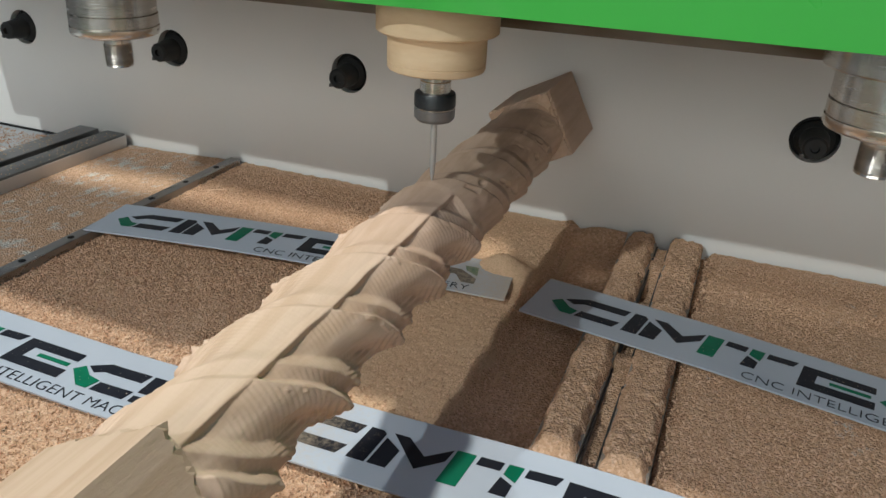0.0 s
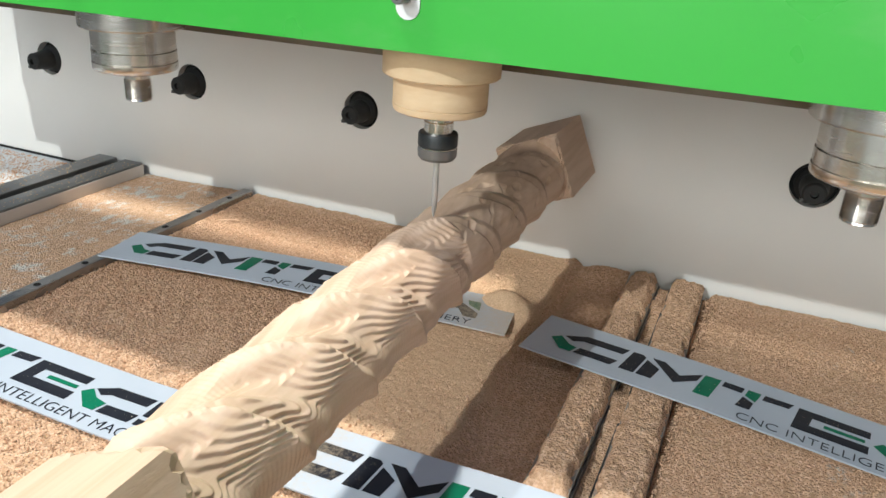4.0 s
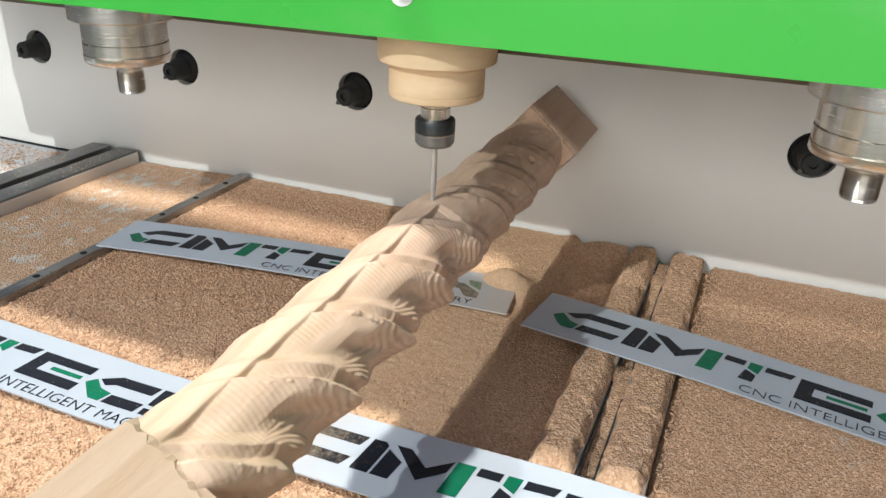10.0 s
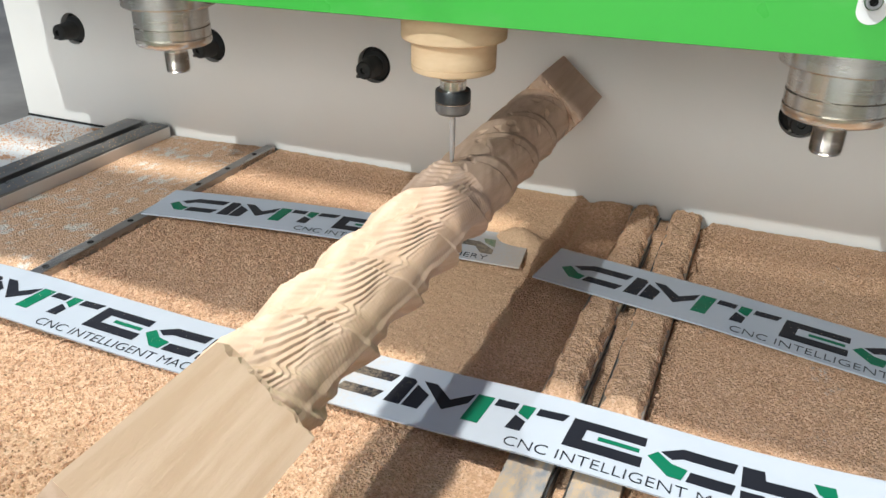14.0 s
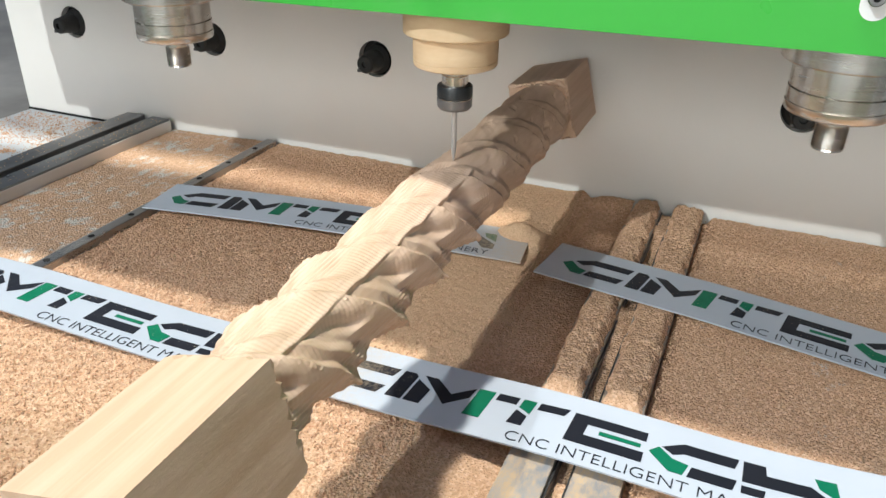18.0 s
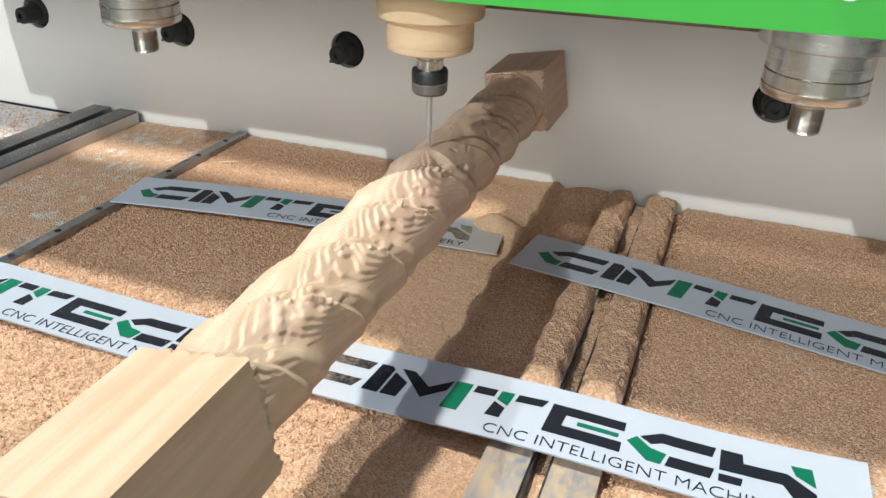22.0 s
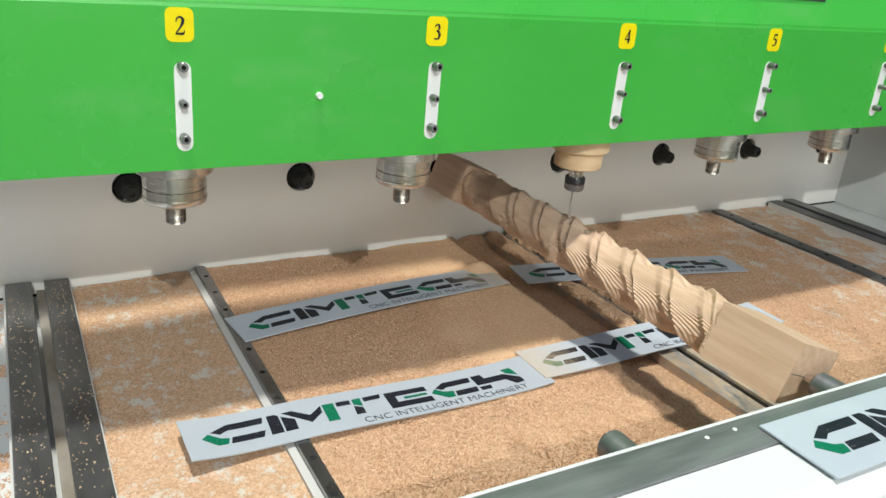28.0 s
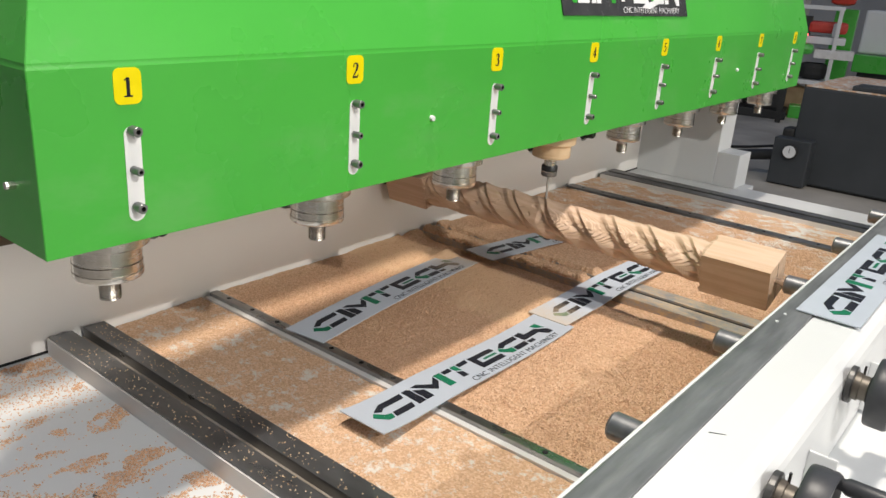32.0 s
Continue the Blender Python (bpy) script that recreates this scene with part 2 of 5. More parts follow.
def fine_dust():
    """Pale tan dust of fine even grains with a few coarser chips in it."""
    m, nt, b = material("fine_wood_dust", 0.9)
    grain = noise_at(nt, 750, 3, None, "Object", 0.75)
    tone = ramp(nt, noise_at(nt, 12, 5), [(0.3, (0.63, 0.40, 0.235)), (0.7, (0.73, 0.48, 0.295))])
    fine = ramp(nt, grain, [(0.34, (0.44, 0.265, 0.145)), (0.5, (0.70, 0.46, 0.28)), (0.68, (0.88, 0.64, 0.43))])
    nt.links.new(mix(nt, 0.55, tone, fine), b.inputs["Base Color"])
    bump(nt, b, grain, 0.6, 0.0016)
    return m


def dust_over(m, amount):
    """Thin uneven sawdust clinging to a bare surface."""
    nt = m.node_tree
    b = nt.nodes["Principled BSDF"]
    old = b.inputs["Base Color"].links[0].from_socket
    fac = ramp(nt, noise_at(nt, 120, 9, (1, 0.45, 1), "Object", 0.8), [(0.50 - amount, (0, 0, 0)), (0.72 - amount, (1, 1, 1))])
    nt.links.new(mix(nt, fac, old, (0.56, 0.41, 0.26)), b.inputs["Base Color"])
    dull = nt.nodes.new("ShaderNodeMath")
    dull.operation = "MULTIPLY_ADD"
    dull.inputs[1].default_value, dull.inputs[2].default_value = -0.5, 0.5
    nt.links.new(fac, dull.inputs[0])
    nt.links.new(dull.outputs[0], b.inputs["Metallic"])


dust_over(SLOT_STEEL, 0.12)


def smear(m):
    """Faint wiped streaks of pale dust on gloss paint."""
    nt = m.node_tree
    b = nt.nodes["Principled BSDF"]
    old = b.inputs["Base Color"].links[0].from_socket
    fac = ramp(nt, noise_at(nt, 7, 8, (1.0, 1.0, 2.2), "Object", 0.62), [(0.55, (0, 0, 0)), (0.85, (0.13, 0.13, 0.13))])
    nt.links.new(mix(nt, fac, old, (0.50, 0.58, 0.42)), b.inputs["Base Color"])


smear(GREEN)
def specks(m, least=0.70):
    """Single pale grains of dust lying on a printed film."""
    nt = m.node_tree
    b = nt.nodes["Principled BSDF"]
    old = b.inputs["Base Color"].links[0].from_socket
    fac = ramp(nt, noise_at(nt, 620, 2, None, "Object", 0.6), [(least, (0, 0, 0)), (least + 0.03, (1, 1, 1))])
    nt.links.new(mix(nt, fac, old, (0.62, 0.50, 0.37)), b.inputs["Base Color"])


specks(STRIP_INK)
specks(STRIP_GREEN)
specks(LABEL, 0.735)
for m in (INK, INK_GREEN, STRIP_INK, STRIP_GREEN, YELLOW):
    m.node_tree.nodes["Principled BSDF"].inputs["Specular IOR Level"].default_value = 0.18
WHITE.node_tree.nodes["Principled BSDF"].inputs["Specular IOR Level"].default_value = 0.25
WOOD = wood()
SAWDUST = sawdust("sawdust")
FINE_DUST = fine_dust()
SAWDUST_EDGE = sawdust("sawdust_thinning_to_board", 0.085, 0.35, 0.56)
SAWDUST_THIN = sawdust("thin_sawdust_on_board", 0.062, patches=42)
SAWDUST_SPARSE = sawdust("sparse_sawdust_on_board", 0.10)


# ---- mesh helpers ----
def part(name, bm, mat, parent=None, label="", smooth=False):
    me = bpy.data.meshes.new(name)
    if smooth:
        for fc in bm.faces:
            fc.smooth = True
    bm.to_mesh(me)
    bm.free()
    me.materials.append(mat)
    ob = new(name, me)
    if parent:
        ob.parent = parent
    if label:
        ob["label"] = label
    return ob


def thing(name, label, category, group="", kind="", place=(0, 0, 0)):
    ob = new(name)
    ob.empty_display_size = 0.05
    ob.location = place
    return tagged(ob, label, category, group, kind)


def box(x0, x1, y0, y1, z0, z1, bevel=0.0, bm=None):
    own = bmesh.new()
    v = [own.verts.new((x, y, z)) for x in (x0, x1) for y in (y0, y1) for z in (z0, z1)]
    for f in ((0, 1, 3, 2), (4, 6, 7, 5), (0, 4, 5, 1), (2, 3, 7, 6), (0, 2, 6, 4), (1, 5, 7, 3)):
        own.faces.new([v[i] for i in f])
    bmesh.ops.recalc_face_normals(own, faces=own.faces)
    if bevel:
        bmesh.ops.bevel(own, geom=list(own.edges), offset=bevel, segments=2, affect="EDGES", profile=0.6)
    return own if bm is None else joined(bm, own)


def joined(bm, other):
    me = bpy.data.meshes.new("join")
    other.to_mesh(me)
    other.free()
    bm.from_mesh(me)
    bpy.data.meshes.remove(me)
    return bm


def lathe(profile, seg=40, axis="z", centre=(0, 0, 0), bm=None):
    """profile: (radius, along) from one end to the other; closed ends where the radius is 0."""
    own = bmesh.new()
    rings = []
    for r, h in profile:
        ring = []
        for i in range(seg if r > 1e-6 else 1):
            a = 2 * math.pi * i / seg
            c, s = r * math.cos(a), r * math.sin(a)
            p = (c, s, h) if axis == "z" else (c, h, -s) if axis == "y" else (h, c, s)
            ring.append(own.verts.new(Vector(p) + Vector(centre)))
        rings.append(ring)
    for a, b in zip(rings, rings[1:]):
        for i in range(seg):
            j = (i + 1) % seg
            if len(a) == 1 and len(b) == 1:
                break
            if len(a) == 1:
                own.faces.new((a[0], b[i], b[j]))
            elif len(b) == 1:
                own.faces.new((a[i], b[0], a[j]))
            else:
                own.faces.new((a[i], b[i], b[j], a[j]))
    bmesh.ops.recalc_face_normals(own, faces=own.faces)
    return own if bm is None else joined(bm, own)


def smooth_sharp(ob, degrees=35):
    """Smooth shading with the real edges kept sharp."""
    bm = bmesh.new()
    bm.from_mesh(ob.data)
    for fc in bm.faces:
        fc.smooth = True
    for e in bm.edges:
        if len(e.link_faces) == 2 and e.calc_face_angle(0) > radians(degrees):
            e.smooth = False
    bm.to_mesh(ob.data)
    bm.free()
    return ob


def extruded(outline, z0, z1, scale=1.0):
    """A flat plate from an outline in x and y."""
    bm = bmesh.new()
    lo = [bm.verts.new((x * scale, y * scale, z0)) for x, y in outline]
    hi = [bm.verts.new((x * scale, y * scale, z1)) for x, y in outline]
    n = len(outline)
    bm.faces.new(hi)
    bm.faces.new(lo[::-1])
    for i in range(n):
        bm.faces.new((lo[i], lo[(i + 1) % n], hi[(i + 1) % n], hi[i]))
    bmesh.ops.recalc_face_normals(bm, faces=bm.faces)
    return bm


def text_mesh(name, words, height, mat, parent, place, width=None, thick=0.0002, bold=0.0):
    cu = bpy.data.curves.new(name, "FONT")
    cu.body, cu.size, cu.extrude, cu.offset = words, height, thick, bold
    tmp = bpy.data.objects.new(name, cu)
    scene.collection.objects.link(tmp)
    bpy.context.view_layer.update()
    me = bpy.data.meshes.new_from_object(tmp.evaluated_get(bpy.context.evaluated_depsgraph_get()))
    bpy.data.objects.remove(tmp)
    xs = [v.co.x for v in me.vertices]
    ys = [v.co.y for v in me.vertices]
    k = width / (max(xs) - min(xs)) if width else 1
    ky = height / (max(ys) - min(ys))
    for v in me.vertices:
        v.co.x, v.co.y = (v.co.x - min(xs)) * k, (v.co.y - min(ys)) * ky
    me.materials.clear()
    me.materials.append(mat)
    ob = new(name, me)
    ob.parent = parent
    ob.matrix_basis = place
    return ob


def value_noise(x, y, scale, seed=0):
    """Smooth noise of numpy arrays, about -1 to 1."""
    gx, gy = x * scale, y * scale
    ix, iy = np.floor(gx).astype(int), np.floor(gy).astype(int)
    fx, fy = gx - ix, gy - iy
    fx, fy = fx * fx * (3 - 2 * fx), fy * fy * (3 - 2 * fy)

    def h(a, b):
        n = (a * 374761393 + b * 668265263 + seed * 974711) & 0x7FFFFFFF
        n = ((n ^ (n >> 13)) * 1274126177) & 0x7FFFFFFF
        return ((n ^ (n >> 16)) & 0xFFFF) / 32767.5 - 1

    return (h(ix, iy) * (1 - fx) + h(ix + 1, iy) * fx) * (1 - fy) + (h(ix, iy + 1) * (1 - fx) + h(ix + 1, iy + 1) * fx) * fy


def sheet(name, x0, x1, y0, y1, step, height, mat, label):
    """A heightfield from a height function of numpy arrays."""
    nx, ny = int((x1 - x0) / step) + 1, int((y1 - y0) / step) + 1
    X, Y = np.meshgrid(np.linspace(x0, x1, nx), np.linspace(y0, y1, ny))
    Z = height(X, Y)
    idx = np.arange(nx * ny).reshape(ny, nx)
    faces = np.stack([idx[:-1, :-1], idx[:-1, 1:], idx[1:, 1:], idx[1:, :-1]], -1).reshape(-1, 4)
    me = bpy.data.meshes.new(name)
    me.from_pydata(np.stack([X, Y, Z], -1).reshape(-1, 3).tolist(), [], faces.tolist())
    me.shade_smooth()
    me.materials.append(mat)
    return tagged(new(name, me), label, "sawdust", kind="stuff")


# ---- machine: numbers of the plan ----
PITCH, AXIS_Y, AXIS_Z = 0.25, -0.331, 0.1345
XS = [(i - 3) * PITCH for i in range(8)]
COVER_Y, BACK_Y = -0.386, -0.252
MID = 0.1315
FRONT_Y = -0.757
WALL_Y = 0.021


# ---- bed ----
def build_bed():
    base = tagged(part("bed", box(-0.88, 1.143, -0.79, 0.03, -0.09, -0.014, 0.002), FRONT_WHITE), "white painted machine bed under the sawdust", "bed", kind="structure")

    def rough(X, Y, amp):
        return amp * (0.5 * value_noise(X, Y, 9, 1) + 0.26 * value_noise(X, Y, 45, 2) + 0.30 * value_noise(X, Y, 160, 3) + 0.30 * value_noise(X, Y, 330, 4))

    def main(X, Y):
        heap = np.exp(-(((X - 0.075) / 0.05) ** 2 + ((Y - 0.018) / 0.022) ** 2))
        return rough(X, Y, 0.0022) - 0.010 * np.clip((X - 0.030) / 0.010, 0, 1) + 0.016 * heap

    def drift(X, Y):
        """Fine dust blown into a low bank under the post, with a steep edge along the slot."""
        wave = value_noise(X, Y, 14, 41)
        bank = np.clip((X + 0.155 + 0.05 * wave) / 0.10, 0, 1) * np.clip((Y + 0.452 + 0.025 * wave) / 0.05, 0, 1)
        edge = np.clip((0.0365 + 0.0025 * value_noise(X * 0, Y, 30, 42) - X) / 0.007, 0, 1)
        z = -0.0035 + 0.0070 * bank ** 0.6 - 0.0135 * (1 - edge) ** 0.8
        mound = np.exp(-(((X + 0.002) / 0.024) ** 2 + ((Y + 0.130) / 0.018) ** 2))
        return z + 0.018 * mound + 0.0006 * value_noise(X, Y, 30, 43) + 0.0005 * value_noise(X, Y, 200, 44) + 0.0007 * value_noise(X, Y, 520, 45)

    sheet("sawdust_layer", -0.4015, 0.092, FRONT_Y, WALL_Y - 0.003, 0.0022, main, SAWDUST, "thick coarse orange-brown sawdust over the machine bed")
    sheet("fine_dust_drift", -0.20, 0.046, -0.50, WALL_Y - 0.003, 0.0016, drift, FINE_DUST, "low drift of fine tan wood dust under the carved post")
    sheet("sawdust_layer", 0.172, 0.668, FRONT_Y, WALL_Y - 0.003, 0.003, lambda X, Y: rough(X, Y, 0.0020) + 0.001 - 0.010 * np.clip((0.182 + 0.003 * value_noise(X * 0, Y, 40, 47) - X) / 0.008, 0, 1), SAWDUST_EDGE, "sawdust with bare white patches beside the slot")
    sheet("sawdust_layer", -0.587, -0.426, FRONT_Y, WALL_Y - 0.003, 0.0025, lambda X, Y: rough(X, Y, 0.0016) - 0.005 + 0.004 * np.clip((X + 0.53) / 0.08, 0, 1), SAWDUST_THIN, "thin sawdust on the white board between two rails")
    sheet("sawdust_layer", 0.700, 0.850, FRONT_Y, WALL_Y - 0.003, 0.004, lambda X, Y: rough(X, Y, 0.0014) - 0.002, SAWDUST_SPARSE, "sparse sawdust on the pale board between two rails")


build_bed()


def wide_rail(x, flip):
    rail = thing("double_rail", "dark steel double rail with a narrow slot, sprinkled with sawdust", "rail", "double rails of the bed")
    for a, b in ((0.0, 0.032), (0.047, 0.078)):
        x0, x1 = (x + a, x + b) if not flip else (x - b, x - a)
        part("bar", box(x0, x1, FRONT_Y, 0.012, -0.0135, 0.012, 0.0012), RAIL, rail)
    x0, x1 = (x + 0.0365, x + 0.047) if not flip else (x - 0.047, x - 0.0365)
    part("slot_floor", box(x0, x1, FRONT_Y, 0.012, -0.0135, -0.002), SLOT_FLOOR, rail, "pale dusty floor of the slot")
    side = box(x - 0.0025, x - 0.0003, FRONT_Y, 0.012, -0.0135, 0.0105) if not flip else box(x + 0.0003, x + 0.0025, FRONT_Y, 0.012, -0.0135, 0.0105)
    part("side_strip", side, RAIL_SIDE, rail, "pale ground side of the rail")
    far = box(x + 0.0782, x + 0.0794, FRONT_Y, 0.0115, -0.0135, 0.0095) if not flip else box(x - 0.0794, x - 0.0782, FRONT_Y, 0.0115, -0.0135, 0.0095)
    part("side_strip", far, RAIL_SIDE, rail, "pale ground side of the rail")
    return rail


wide_rail(-0.666, False)
wide_rail(0.9285, True)


def narrow_rail(x0, x1, mat, top, label):
    rail = thing("track_bar", label, "rail", "narrow bars of the bed")
    part("bar", box(x0, x1, FRONT_Y, 0.010, -0.0135, top, 0.001), mat, rail)
    xm = (x0 + x1) / 2
    # flat near-black disc stands for the shade in each hole
    first = part("screw_hole", lathe([(0.0, 0.0004), (0.0034, 0.0004), (0.0034, -0.0002)], 14, "z", (0, 0, 0)), HOLE, rail, "countersunk screw hole")
    first.location = (xm, -0.03, top)
    for i in range(1, 13):
        o = new("screw_hole", first.data)
        o.parent, o.location = rail, (xm, -0.03 - i * 0.058, top)
        o["label"] = "countersunk screw hole"
    return rail


narrow_rail(-0.4162, -0.402, TRACK, 0.008, "grey steel bar with countersunk holes set in the sawdust")
tagged(part("edge_strip", box(-0.4255, -0.4166, FRONT_Y, 0.010, -0.0135, 0.0025, 0.0006), RAIL_SIDE), "thin pale steel strip beside the grey bar", "strip")
narrow_rail(0.669, 0.699, RAIL, 0.006, "dark steel bar set in the sawdust by the bare board")


def slot_bars():
    for x0, x1 in ((0.0925, 0.1245), (0.1385, 0.1715)):
        bar = thing("slot_bar", "bluish steel slot bar, buried in sawdust towards the back", "rail", "bars of the middle slot")
        part("bar", box(x0, x1, FRONT_Y, 0.010, -0.0135, 0.003, 0.0012), SLOT_STEEL, bar)
        inner = (x1 + 0.0002, x1 + 0.0020) if x0 < 0.1 else (x0 - 0.0020, x0 - 0.0002)
        part("slot_lip", box(*inner, FRONT_Y, 0.010, -0.0122, -0.0006, 0.0004), BOLT, bar, "thin dark lip along the slot")

        def heap(X, Y, x0=x0, x1=x1):
            edge = np.minimum(X - x0, x1 - X) / 0.0055 + 0.30 * value_noise(X, Y, 230, 47)
            cover = np.clip((Y + 0.440 + 0.03 * value_noise(X, Y, 30, 7)) / 0.05, 0, 1)
            under = np.clip((Y + 0.372) / 0.012, 0, 1) * (1 - 0.45 * np.clip(1 - np.abs(Y + 0.188) / 0.05, 0, 0.5) * 2)
            return 0.0005 + (0.0030 + 0.0090 * under) * np.clip(edge + 0.5 * value_noise(X * 0 + x0, Y, 70, 46), 0, 1) ** 0.6 * cover + (0.0005 + 0.0005 * under) * cover * (0.7 * value_noise(X, Y, 110, 5) + 1.3 * value_noise(X, Y, 400, 6))

        sheet("sawdust_heap", x0, x1, -0.47, 0.010, 0.0015, heap, SAWDUST, "ridge of sawdust lying along the slot bar")
    sheet("sawdust_layer", 0.1246, 0.1384, FRONT_Y, 0.010, 0.002, lambda X, Y: -0.0092 + 0.0035 * np.clip((Y + 0.42) / 0.08, 0, 1) + 0.0080 * np.clip(value_noise(X, Y, 22, 8) + 0.25 * value_noise(X, Y, 90, 18), -0.25, 1) + 0.0012 * value_noise(X, Y, 200, 9), SAWDUST, "sawdust lying in the open slot")
    # slot's shade is painted as a near-black floor sheet
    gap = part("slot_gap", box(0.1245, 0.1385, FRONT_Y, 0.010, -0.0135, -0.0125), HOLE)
    tagged(gap, "slot floor between the two bars, shade painted near-black", "slot", kind="structure")


slot_bars()


# ---- rear wall with its drive holes ----
def build_wall():
    wall = tagged(part("wall_rear", box(-0.882, 1.10, WALL_Y + 0.012, WALL_Y + 0.06, -0.09, 0.62), WHITE), "light grey painted rear housing of the machine", "wall", kind="structure")
    # front sheet pierced by a round hole at every drive
    bm = bmesh.new()
    r, seg, zc = 0.0228, 40, 0.1345
    edges = [-0.882] + [(a + b) / 2 for a, b in zip(XS, XS[1:])] + [1.10]
    for xa, xb, xc in zip(edges, edges[1:], XS):
        ring, outer, inner = [], [], []
        for i in range(seg):
            a = 2 * math.pi * i / seg
            c, s = math.cos(a), math.sin(a)
            tx = ((xb - xc) if c > 0 else (xc - xa)) / max(abs(c), 1e-6)
            tz = ((0.62 - zc) if s > 0 else (zc + 0.012)) / max(abs(s), 1e-6)
            t = min(tx, tz)
            outer.append(bm.verts.new((xc + t * c, WALL_Y, zc + t * s)))
            ring.append(bm.verts.new((xc + r * c, WALL_Y, zc + r * s)))
            inner.append(bm.verts.new((xc + r * c, WALL_Y + 0.011, zc + r * s)))
        corners = {}
        for cx, cz in ((xa, -0.012), (xb, -0.012), (xa, 0.62), (xb, 0.62)):
            corners[(cx, cz)] = bm.verts.new((cx, WALL_Y, cz))
        for i in range(seg):
            j = (i + 1) % seg
            a, b = outer[i], outer[j]
            if abs(a.co.x - b.co.x) > 1e-5 and abs(a.co.z - b.co.z) > 1e-5:
                key = min(corners, key=lambda k: (Vector((k[0], WALL_Y, k[1])) - (a.co + b.co) / 2).length)
                bm.faces.new((ring[i], a, corners[key], b, ring[j]))
            else:
                bm.faces.new((ring[i], a, b, ring[j]))
            bm.faces.new((ring[j], inner[j], inner[i], ring[i]))
    bmesh.ops.recalc_face_normals(bm, faces=bm.faces)
    part("front_sheet", bm, WHITE, wall, "pale grey sheet with round drive holes")
    for x in XS:
        own = lathe([(0.0, 0.0115), (0.0232, 0.0115)], 32, "y", (x, WALL_Y, zc))
        part("hole_bottom", own, HOLE, wall)
    part("foot_strip", box(-0.882, 1.10, WALL_Y - 0.0025, WALL_Y - 0.0002, -0.0138, -0.0110), HOLE, wall, "dark joint along the bed")


build_wall()


def drive_knob(x):
    knob = thing("drive_centre", "black rubber-capped drive centre in its wall hole", "drive centre", "drive centres along the wall", place=(x, WALL_Y, AXIS_Z - 0.001))
    smooth_sharp(part("hub", lathe([(0, 0.0105), (0.0185, 0.0105), (0.0185, 0.003), (0.0145, -0.001), (0, -0.001)], 32, "y"), BLACK, knob))
    smooth_sharp(part("cap", lathe([(0.0138, 0.0), (0.0132, -0.012), (0.0118, -0.014), (0.0112, -0.0265), (0.0092, -0.0285), (0.0042, -0.0285), (0.0036, -0.025), (0, -0.025)], 28, "y"), BLACK, knob))
    part("screw", box(-0.0115, -0.0075, -0.027, -0.021, -0.0105, -0.0065, 0.001), BOLT, knob, "small set screw")
    return knob


for x in XS:
    if abs(x) > 0.01:
        drive_knob(x)


# ---- gantry ----
TILT = 0.0085


def gz(x, z):
    """Tilt along x that fits the cover to the camera's view, less so above its bend."""
    return z + (TILT - (TILT - 0.0035) * min(max((z - 0.36) / 0.06, 0), 1)) * x


def prism(profile, x0, x1):
    """A bar along x from a closed outline in y and z."""
    bm = bmesh.new()
    a = [bm.verts.new((x0, y, gz(x0, z))) for y, z in profile]
    b = [bm.verts.new((x1, y, gz(x1, z))) for y, z in profile]
    n = len(profile)
    bm.faces.new(a)
    bm.faces.new(b[::-1])
    for i in range(n):
        bm.faces.new((a[i], b[i], b[(i + 1) % n], a[(i + 1) % n]))
    bmesh.ops.recalc_face_normals(bm, faces=bm.faces)
    return bm


X0, X1 = -0.826, 1.098
SLOPE = (-0.322, 0.640)


